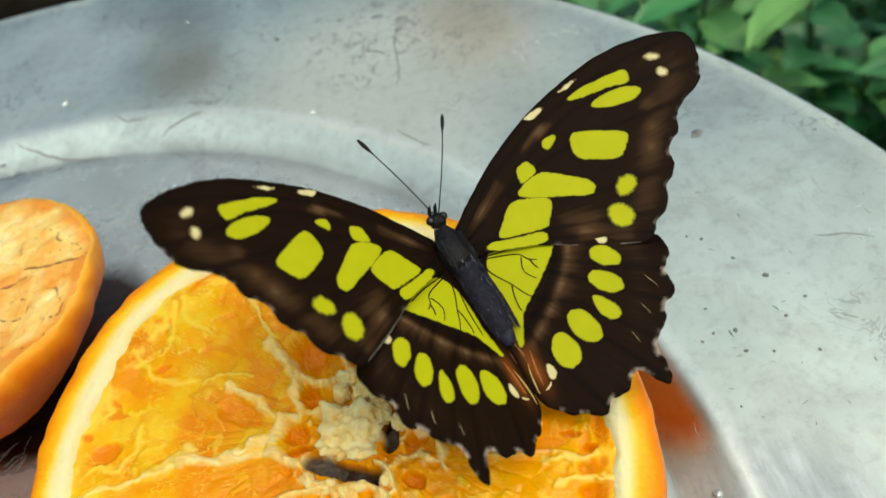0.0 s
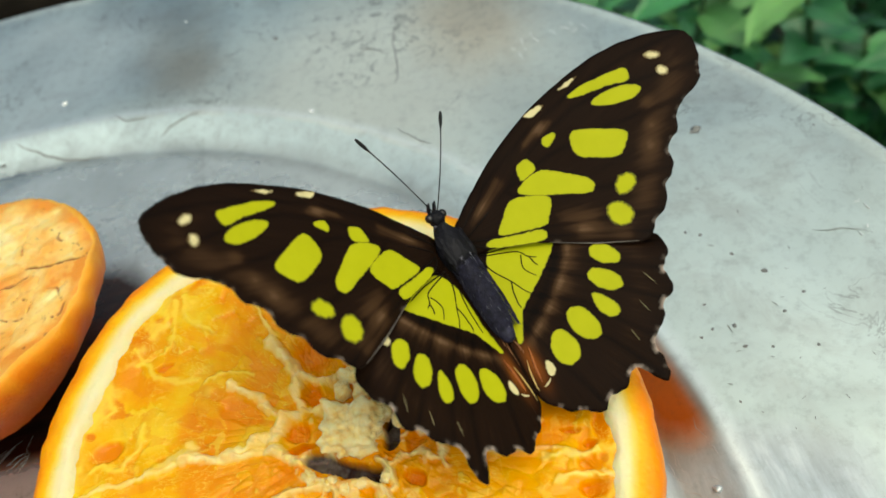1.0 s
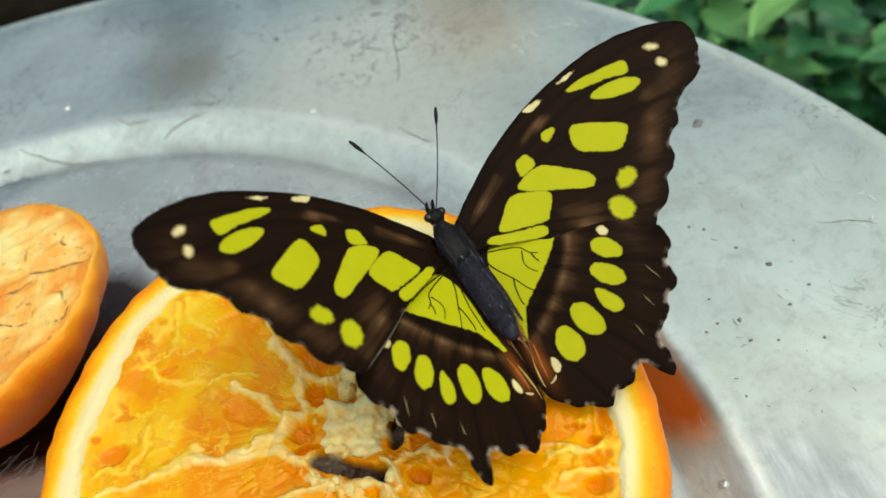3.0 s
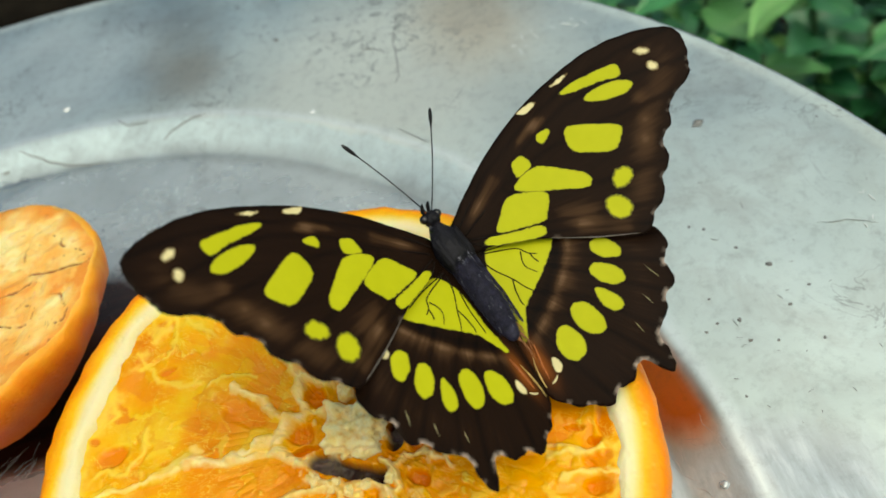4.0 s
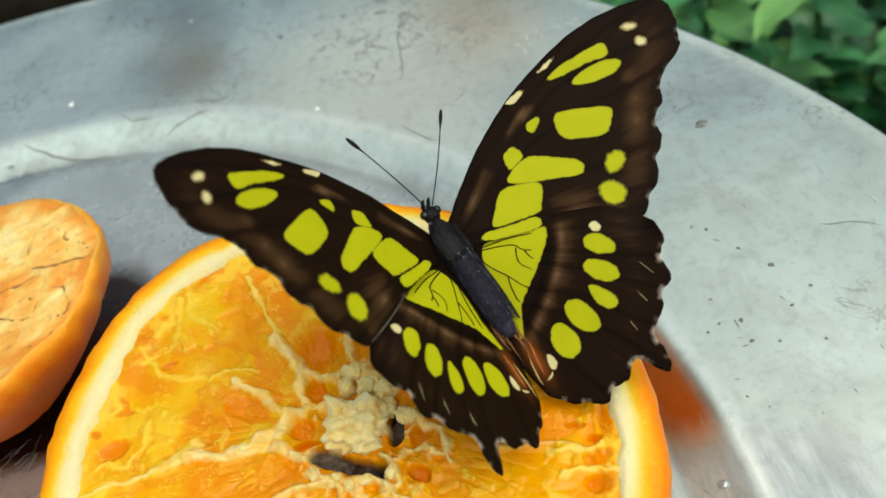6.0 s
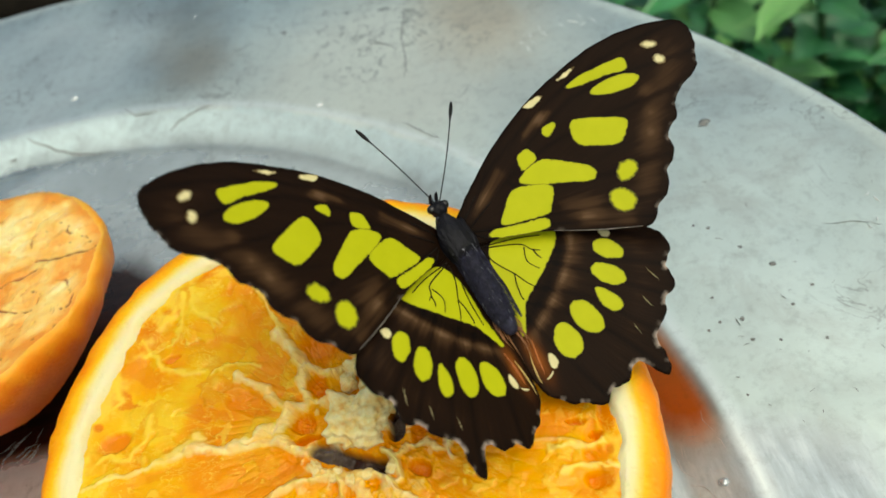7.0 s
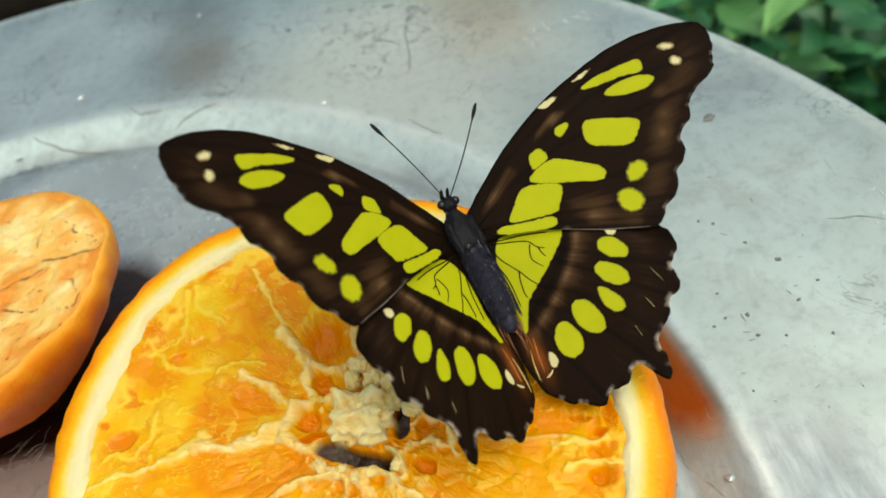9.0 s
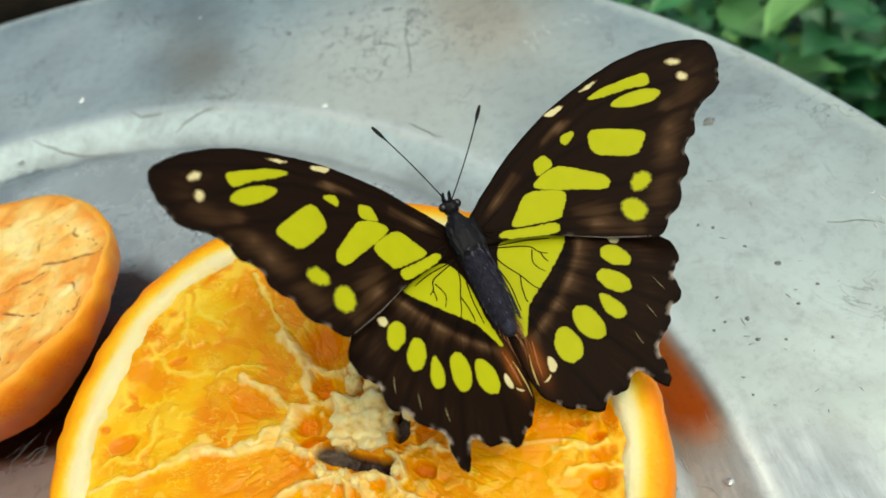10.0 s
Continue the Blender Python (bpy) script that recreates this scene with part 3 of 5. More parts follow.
def turned(name, profile, values, steps, shape, material, thing, label):
    """A profile turned round the z axis, with a value for each of its rings; shape moves the points."""
    prof = np.array(profile)
    a = np.linspace(0, 2 * math.pi, steps, endpoint=False)
    r, a = np.meshgrid(prof[:, 0], a, indexing="ij")
    z = np.repeat(prof[:, 1][:, None], steps, 1)
    r, z, v = shape(r, z, a, np.repeat(np.array(values, float)[:, None], steps, 1))
    verts = np.stack([r * np.cos(a), r * np.sin(a), z], -1).reshape(-1, 3)
    faces = [(i * steps + k, i * steps + (k + 1) % steps, (i + 1) * steps + (k + 1) % steps, (i + 1) * steps + k) for i in range(len(prof) - 1) for k in range(steps)]
    return sheet(name, verts, faces, material, thing, label, rind=v.ravel())


def fruit_shell(thing, radius, thick, inner):
    """The peel with its round side and crest, and the pith on the cut face: one continuous skin in two parts."""
    def uneven(r, z, a, v):
        x, y = np.cos(a) * 6, np.sin(a) * 6
        bumps = 0.00030 * clouds(x * 2.6 + 40, y * 2.6 + z * 300, 3) + 0.0006 * cloud(x * 0.4 + 9, y * 0.4, 4)
        wavy = 0.0005 * cloud(x * 0.5 + 20, y * 0.5, 6) + 0.00022 * clouds(x * 2 + 60, y * 2, 7)
        torn = np.exp(-((r - inner) / 0.0012) ** 2)
        ragged = torn * (0.0009 * clouds(x * 1.6 + 5, y * 1.6, 8, 4))
        dip = -0.00035 * np.exp(-((r - inner - 0.0030) / 0.0011) ** 2) * (1 + clouds(x * 2 + 3, y * 2, 12))
        stain = 0.10 * clouds(x * 1.7 + 80, y * 1.7 + r * 500, 14, 4)
        return r * (1 + swell(a)) + np.where(r > radius - 0.0015, bumps, 0) + ragged, z + wavy + np.where(z > -0.003, dip, 0), v + stain * (v > 0.02)
    low = radius * 0.60
    crest = [(radius - 0.0034, 0.00005, 0.50), (radius - 0.0028, 0.0, 0.33), (radius - 0.0022, -0.0001, 0.20), (radius - 0.0016, -0.0003, 0.10), (radius - 0.0010, -0.0006, 0.04), (radius - 0.0004, -0.0012, 0.0), (radius + 0.0001, -0.0022, 0.0), (radius + 0.0004, -0.0036, 0.0)]
    for k in range(1, 13):
        t = k / 12
        crest.append((low + (radius + 0.0004 - low) * math.cos(t * math.pi / 2) ** 0.7 if t < 1 else low, -0.0036 - (thick - 0.0036) * math.sin(t * math.pi / 2), 0.0))
    crest += [(low * 0.5, -thick, 0.0), (0.0002, -thick, 0.0)]
    turned("peel", [c[:2] for c in crest], [c[2] for c in crest], 360, uneven, RIND, thing, "bumpy bright orange peel")
    ring = [(radius - 0.0034, 0.00005, 0.50), (radius - 0.0039, 0.0, 0.68), (radius - 0.0044, -0.0001, 0.84), (inner + 0.0014, -0.0001, 0.98), (inner + 0.0009, -0.0003, 0.94), (inner + 0.0004, -0.0007, 0.84), (inner, -0.0013, 0.70), (inner - 0.0003, -0.0022, 0.58), (inner - 0.0006, -0.0048, 0.46)]
    turned("pith", [c[:2] for c in ring], [c[2] for c in ring], 360, uneven, RIND, thing, "pale cream ring of pith")


ORANGE_R, ORANGE_H = 0.0431, 0.0229
orange = new("orange_half")
tagged(orange, "juicy cut orange with torn pulp lying in the platter", "orange", "cut oranges on the platter")
ORANGE_POSE = Matrix.Translation((-0.0214, 0.0585, 0.0262)) @ Matrix(((1, 0, 0), (0, 1, -0.09), (0, 0.09, 1))).to_quaternion().to_matrix().to_4x4()
orange.matrix_world = ORANGE_POSE
fruit_shell(orange, ORANGE_R, ORANGE_H, 0.0368)

CORE = np.array([3.5, 2.0])
WALLS = [4, 38, 70, 99, 140, 171, 206, 246, 286, 338]
# how plainly each membrane between two segments still stands
STANDING = [0.3, 0.6, 0.7, 0.2, 0.0, 0.3, 0.8, 0.8, 0.8, 0.6]

# membranes that tore off and shreds of them: breadth, height and creaminess, then the places they run through
LONG_STRANDS = (
    (0.9, 1.4, 1.0, (-0.5, 0.9), (-5.2, 1.3), (-8.3, 3.4), (-11.5, 3.5), (-16.4, 3.9), (-20.4, 4.6)),
    (0.5, 0.8, 0.6, (-20.4, 4.6), (-26.2, 4.4), (-31.1, 4.1), (-36.4, 3.5)),
    (1.2, 0.9, 0.4, (-20.0, 7.2), (-19.6, 6.2), (-21.6, 5.4), (-25.4, 4.5)),
    (0.8, 1.2, 0.8, (-13.6, 15.2), (-10.1, 12.4), (-8.2, 9.6), (-6.2, 8.1), (-2.9, 8.5), (0.3, 7.6)),
    (1.1, 1.2, 0.9, (-6.2, 8.1), (-8.1, 6.0), (-11.4, 5.2), (-13.9, 4.6)),
    (0.6, 0.8, 0.4, (-10.6, 33.6), (-9.0, 28.1), (-7.5, 23.4), (-6.1, 19.0)),
    (0.9, 1.5, 0.8, (-7.2, 20.6), (-6.1, 19.0), (-3.1, 14.2), (-0.7, 12.3), (2.6, 12.0)),
)
CORE_STRANDS = (
    (1.0, 1.3, 0.9, (-3.2, 13.6), (-4.0, 10.4), (-3.1, 8.6)),
    (0.9, 1.6, 0.9, (4.3, 20.5), (4.2, 14.9), (5.1, 11.8), (7.8, 8.2)),
    (0.7, 1.8, 0.9, (7.6, 1.6), (9.5, 3.7), (11.0, 2.8), (12.1, 0.3), (14.2, -1.1), (15.3, -5.1)),
    (0.6, 1.6, 0.8, (6.3, -1.4), (7.6, -3.0), (9.2, -2.6), (11.6, -2.4), (14.4, -4.0)),
    (0.8, 1.6, 0.9, (6.8, -2.0), (7.2, -6.1), (5.5, -6.4)),
    (0.6, 1.5, 1.0, (-9.0, -5.4), (-7.3, -3.8), (-4.9, -3.3), (-1.1, -3.9)),
    (0.6, 1.5, 1.0, (2.0, -4.3), (4.3, -4.5), (6.2, -6.6), (8.8, -9.6)),
    (0.6, 1.3, 1.0, (-3.9, -1.1), (-1.7, -2.9), (0.3, -5.1), (-0.7, -8.1)),
)
FINE_SHREDS = (
    (0.5, 0.3, 0.12, (-28.0, 25.1), (-24.4, 19.6), (-20.0, 17.4), (-18.7, 18.0)),
    (0.5, 0.5, 0.2, (-20.3, 33.0), (-19.9, 28.5), (-15.4, 25.1)),
    (0.5, 0.3, 0.12, (-21.7, 31.8), (-21.3, 25.8), (-23.5, 23.3), (-27.1, 22.3)),
    (0.6, 0.35, 0.15, (-34.3, 7.5), (-30.1, 6.4), (-27.2, 8.2), (-26.6, 12.0)),
    (0.5, 0.3, 0.12, (-31.9, 20.7), (-30.9, 15.6), (-33.8, 13.6)),
    (0.4, 0.6, 0.3, (-17.5, 17.0), (-13.9, 17.6), (-9.7, 15.4)),
    (0.7, 0.7, 0.4, (27.0, -7.5), (31.0, -8.3), (34.6, -7.6)),
    (0.6, 0.7, 0.4, (28.0, -10.5), (31.5, -10.5), (35.0, -11.6)),
)
# hollows left by burst cells: place, half length, half breadth, turn in degrees, depth
LEFT_CELLS = (
    (-25.0, 28.2, 3.4, 0.8, 44, 1.5), (-27.2, 24.2, 1.5, 0.9, 20, 1.4), (-25.2, 23.0, 1.2, 0.4, 25, 1.0), (-22.2, 28.3, 1.1, 0.4, 62, 1.3), (-23.2, 21.0, 1.4, 0.5, 15, 1.1),
    (-34.4, 12.3, 0.9, 0.7, 0, 1.4), (-31.9, 9.2, 2.7, 1.7, 8, 1.2), (-12.2, 10.4, 3.8, 1.8, -30, 0.8), (-15.4, 35.2, 4.2, 1.0, 28, 1.2),
)
CORE_CELLS = (
    (-1.0, 17.4, 3.9, 5.0, 25, 3.1), (-1.6, 10.4, 1.5, 1.6, 0, 2.2), (-4.6, 5.4, 2.2, 1.6, -30, 1.8), (-4.4, 2.6, 2.4, 0.7, 10, 2.2), (11.6, -0.2, 1.6, 1.2, 30, 1.4), (10.4, -5.6, 1.8, 1.2, -30, 2.4),
    (31.9, -4.7, 1.5, 0.6, -5, 1.6), (34.0, -6.9, 1.2, 0.6, 0, 1.8), (34.5, -9.0, 0.6, 0.7, 0, 1.6), (36.0, -9.8, 0.6, 1.1, -20, 1.8), (32.3, -12.9, 1.9, 1.3, -15, 1.6), (32.8, -9.6, 1.6, 1.2, 0, 0.6), (35.7, -5.0, 1.0, 2.2, 0, 1.5),
)


def wall_angle(k, r):
    """The direction of a membrane at r millimetres from the core; membranes waver."""
    return WALLS[k] + 5.0 * cloud(r / 9.0, np.full(np.shape(r), k * 3.1), 21)


def near_line(x, y, pts):
    best = np.full(x.shape, 1e9)
    for (ax, ay), (bx, by) in zip(pts, pts[1:]):
        dx, dy = bx - ax, by - ay
        t = np.clip(((x - ax) * dx + (y - ay) * dy) / (dx * dx + dy * dy), 0, 1)
        best = np.minimum(best, np.hypot(x - ax - t * dx, y - ay - t * dy))
    return best


def pulp_field(x, y):
    """Height in millimetres and the looks of the torn pulp: deep orange, yellow, shredded, creamy, open."""
    px, py = x - CORE[0], y - CORE[1]
    r, a = np.hypot(px, py), np.degrees(np.arctan2(py, px))
    wx, wy = clouds(x / 5, y / 5, 31), clouds(x / 5, y / 5, 32)
    fx, fy = clouds(x / 1.5, y / 1.5, 33), clouds(x / 1.5, y / 1.5, 34)
    # juice sacs lie along the segments, wide towards the peel
    u, v = r / 5.2 + 0.35 * wx + 0.08 * fx, np.radians(a) * 13 + 0.55 * wy + 0.1 * fy
    d1, d2, own = cells(u, v, 41)
    fade = step(6, 13, r)
    dome, seam = (1 - np.clip(d1 / 0.75, 0, 1) ** 2) * fade, np.exp(-((d2 - d1) / 0.09) ** 2) * fade
    shown = step(-0.35, 0.45, clouds(x / 7, y / 7, 43))
    large = clouds(x / 9 + 0.2 * wx, y / 9, 44)
    h = -1.35 + 0.55 * large + 0.26 * dome * shown - 0.10 * seam * shown + 0.10 * fx
    deep = np.clip(0.36 - 0.60 * large + 0.75 * (own - 0.55) * fade, 0, 1)
    yellow = np.clip(0.30 + 0.7 * clouds(x / 6 + 5, y / 6, 46) + 0.5 * (own - 0.5) * shown + 0.016 * (-x - 8), 0, 1)
    yellow = np.clip(yellow + 0.45 * np.exp(-((x - 24) / 10) ** 2 - ((y + 11) / 6) ** 2), 0, 1)
    # deeper orange near the right wing, partly its shade put into the colour
    deep = np.clip(deep + 0.7 * np.exp(-((x - 27) / 4.5) ** 2 - ((y + 3) / 2.6) ** 2) - 0.3 * np.exp(-((x - 24) / 10) ** 2 - ((y + 11) / 5) ** 2), 0, 1)
    shred = seam * shown * 0.30
    # torn skins lie over the sacs with sharp, ragged borders
    skin = clouds(x / 4.2 + 0.5 * wy + 0.12 * fy, y / 4.2 - 0.5 * wx + 0.12 * fx, 47, 4)
    flap = step(0.20, 0.27, skin) * fade
    h = h + 0.22 * flap * (1 + 0.8 * (skin - 0.3))
    border = np.exp(-((skin - 0.23) / 0.035) ** 2) * fade * step(-0.2, 0.3, clouds(x / 5, y / 5, 48))
    shred = np.maximum(shred, 0.75 * border)
    h = h + 0.14 * border
    yellow = np.clip(yellow + 0.35 * flap, 0, 1)
    rags = clouds(x / 2.0 + 0.6 * wx + 7, y / 2.0 + 0.6 * wy, 49, 3)
    scrap = step(0.30, 0.38, rags) * fade * step(-0.1, 0.4, clouds(x / 6 + 9, y / 6, 50))
    h, shred = h + 0.16 * scrap, np.maximum(shred, 0.5 * scrap)
    cream = np.zeros(x.shape)
    # membranes still standing
    for k, amount in enumerate(STANDING):
        d = np.abs((a - wall_angle(k, r) + 180) % 360 - 180)
        off = r * np.sin(np.radians(np.minimum(d, 89)))
        wall = amount * np.exp(-(off / (0.45 + 0.5 * np.exp(-(r / 12) ** 2))) ** 2) * np.clip(0.7 + clouds(r / 5, a * 0 + k * 7.7, 51), 0, 1)
        wall = wall * step(5, 9, r)
        h, cream = h + 0.7 * wall, np.maximum(cream, 0.7 * wall)
    # the middle is torn to rags
    rag = np.exp(-((r - 7.5) / 5.5) ** 2)
    rough = clouds(x / 2.0 + 0.4 * wx, y / 2.0, 53, 4)
    h = h + 1.1 * rag * rough
    cream = np.maximum(cream, rag * step(0.15, 0.6, rough) * 0.65)
    bx, by = x + 0.9 * wx + 0.45 * fx, y + 0.9 * wy + 0.45 * fy
    for cx, cy, long, broad, lean, depth in LEFT_CELLS + CORE_CELLS:
        c, s = math.cos(radians(lean)), math.sin(radians(lean))
        dx, dy = x + 0.5 * wx + 0.3 * fx - cx, y + 0.5 * wy + 0.3 * fy - cy
        q = np.sqrt(((dx * c + dy * s) / long) ** 2 + ((dy * c - dx * s) / broad) ** 2)
        pit = 1 - step(0.25 if depth > 3 else 0.62, 1.15, q)
        edge = np.exp(-((q - 1.16) / 0.16) ** 2) * step(-0.6, 0.2, clouds(x / 1.6, y / 1.6, 57))
        h = h - 0.65 * depth * pit + 0.06 * edge
        # hollows are coloured deeper orange, which also paints in their shade
        deep = np.maximum(deep, pit * min(1.15, 0.40 + 0.36 * depth))
        yellow, shred, cream = yellow * (1 - pit), np.maximum(shred * (1 - pit), 0.30 * edge), cream * (1 - 0.9 * pit)
    for breadth, tall, creamy, *pts in LONG_STRANDS + CORE_STRANDS + FINE_SHREDS:
        d = near_line(bx, by, pts)
        wide = breadth * np.clip(0.85 + 0.5 * clouds(x / 2.4, y / 2.4, 59), 0.35, 1.5)
        k = np.exp(-(d / wide) ** 2)
        h = h + 0.75 * tall * k * (0.8 + 0.5 * rough)
        cream, shred, deep = np.maximum(cream, creamy * k), np.maximum(shred, 0.8 * k), deep * (1 - 0.8 * k)
    # the open core: a shallow dip, its deep shade put into the colour
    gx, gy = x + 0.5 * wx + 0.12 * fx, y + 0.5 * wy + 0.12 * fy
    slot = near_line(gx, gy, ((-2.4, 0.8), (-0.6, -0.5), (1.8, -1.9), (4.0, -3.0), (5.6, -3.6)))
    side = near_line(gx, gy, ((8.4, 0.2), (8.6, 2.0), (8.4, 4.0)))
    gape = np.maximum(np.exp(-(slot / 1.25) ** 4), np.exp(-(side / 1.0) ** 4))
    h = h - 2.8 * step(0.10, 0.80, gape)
    rim = np.hypot(x, y)
    k = step(33.5, 37.2, rim)
    h = h * (1 - k) + (-0.9 + 0.35 * rough) * k
    shred = np.maximum(shred, 0.8 * step(34.6, 37.0, rim + 0.9 * fx) * step(-0.5, 0.3, clouds(x / 3, y / 3, 61)))
    return h, deep * (1 - 0.6 * cream), yellow, shred, cream, step(0.3, 0.7, gape)


def sector(name, a0, a1, columns, parent):
    rows_n = 190
    t = np.linspace(0, 1, rows_n + 1)[None, :]
    u = np.linspace(0, 1, columns + 1)[:, None]
    r0 = 0.4 + t * 36.0
    a = np.radians(a0(r0) + (a1(r0) - a0(r0)) * u)
    b = CORE[0] * np.cos(a) + CORE[1] * np.sin(a)
    r = 0.4 + t * (-b + np.sqrt(b * b - CORE @ CORE + 37.6 ** 2) - 0.4)
    x, y = CORE[0] + r * np.cos(a), CORE[1] + r * np.sin(a)
    k = 1 + swell(np.arctan2(y, x)) * np.minimum(1.0, np.hypot(x, y) / 30)
    x, y = x * k, y * k
    h, deep, yellow, shred, cream, gape = pulp_field(x, y)
    verts = np.stack([x, y, h], -1).reshape(-1, 3) * MM
    m = rows_n + 1
    faces = [(j * m + i, j * m + i + 1, (j + 1) * m + i + 1, (j + 1) * m + i) for j in range(columns) for i in range(rows_n)]
    grain = np.stack([r / 5.0, np.degrees(a) * 0.16 * np.minimum(1.0, r / 10), h * 0.2], -1).reshape(-1, 3)
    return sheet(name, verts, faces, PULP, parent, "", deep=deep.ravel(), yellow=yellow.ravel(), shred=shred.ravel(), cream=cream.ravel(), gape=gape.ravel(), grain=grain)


def build_pulp():
    n, half = len(WALLS), 1.3
    for k in range(n):
        b = (k + 1) % n
        lap = 360 if b == 0 else 0
        width = WALLS[b] + lap - WALLS[k]
        sector("segment", lambda r: wall_angle(k, r) + half, lambda r: wall_angle(b, r) + lap - half, max(24, int(width * 2.6)), orange)
        sector("membrane", lambda r: wall_angle(k, r) - half, lambda r: wall_angle(k, r) + half, 9, orange)


build_pulp()


def torn_block(size, seed, detail, boxy):
    """A crumbly block of pith: a rounded box broken up at three scales."""
    bm = bmesh.new()
    bmesh.ops.create_icosphere(bm, subdivisions=detail, radius=1)
    for v in bm.verts:
        d = v.co.normalized()
        k = 1 / max(abs(d.x), abs(d.y), abs(d.z)) ** boxy
        o = Vector((seed, seed * 0.7, 0))
        k *= 1 + 0.24 * noise.noise(d * 1.6 + o) + 0.24 * noise.noise(d * 3.2 + o) + 0.11 * noise.noise(d * 7 + o) + 0.05 * noise.noise(d * 15 + o)
        k -= 0.5 * max(0.0, noise.noise(d * 5.5 - o) - 0.2)
        v.co = Vector((d.x * size[0], d.y * size[1], d.z * size[2])) * (k * MM)
    return bm


for k, (x, y, z, sx, sy, sz) in enumerate(((3.3, 3.0, -0.7, 3.4, 3.1, 2.5), (5.6, 8.6, -0.9, 1.5, 1.2, 1.7), (2.6, 9.4, -1.1, 1.3, 1.0, 1.5), (8.0, 7.4, -0.9, 1.2, 1.5, 1.5), (3.9, 11.4, -0.9, 1.6, 1.0, 1.4), (7.9, 4.9, -1.0, 1.1, 1.3, 1.3),
                                           (10.1, 2.6, -0.6, 1.0, 1.3, 1.1), (-3.4, -2.2, -1.2, 1.2, 0.7, 0.9), (6.8, -4.6, -1.1, 0.7, 0.9, 0.9), (3.4, -4.7, -1.0, 0.9, 0.6, 0.9), (-0.8, -3.6, -1.0, 1.0, 0.7, 0.9), (1.0, -4.9, -1.1, 0.8, 0.6, 0.9))):
    ob = part("torn_pith", torn_block((sx * 1.12, sy * 1.12, sz), k * 1.7 + 0.4, 5 if k == 0 else 4, 0.75 if k == 0 else 0.2), CRUMB, orange, "crumbly cream pith torn from the core")
    ob.location = (x * MM, y * MM, z * MM)
    ob.rotation_euler.z = -0.25 if k == 0 else k * 0.7

# the drier half beside it
SMALL_R = 0.0300
small = new("orange_half")
tagged(small, "small dried cut orange with a pale cracked face", "orange", "cut oranges on the platter")
small.matrix_world = Matrix.Translation((-0.0881, 0.1043, 0.0260)) @ Matrix(((1, 0, -0.07), (0, 1, 0.13), (0.07, -0.13, 1))).to_quaternion().to_matrix().to_4x4()
# dried-out seams and loops in the face: breadth, then the places they run through
DRY_SEAMS = (
    (0.30, (2.0, -2.6), (8.0, -1.2), (13.2, 0.4), (16.2, 0.9), (18.0, 1.8)), (0.40, (17.4, 4.4), (20.0, 3.6), (23.0, 2.7), (25.6, 2.4), (28.4, 2.1)), (0.16, (15.9, 8.0), (15.4, 10.0), (15.7, 12.4)),
    (0.18, (22.6, 11.8), (22.2, 10.2), (23.3, 9.0), (24.6, 9.2)), (0.16, (25.2, 8.0), (26.2, 7.0), (26.6, 6.2)), (0.22, (22.6, -2.8), (24.4, -3.2), (25.1, -5.1), (26.7, -8.0), (26.2, -10.2), (24.4, -10.8)),
    (0.20, (12.0, -6.0), (16.0, -8.2), (19.6, -8.8)), (0.25, (6.0, -12.0), (12.0, -15.4), (17.0, -19.0)), (0.15, (18.4, -4.0), (20.4, -5.6), (20.0, -7.4)),
)
DRY_SPECKS = ((24.7, -14.4, 0.45), (29.0, 3.2, 0.35), (27.4, 5.2, 0.3), (21.0, -12.4, 0.3), (18.0, -15.2, 0.35), (23.6, 6.4, 0.3), (20.6, 13.2, 0.25), (14.4, -11.2, 0.3), (22.0, -16.6, 0.3), (17.2, 16.4, 0.3))


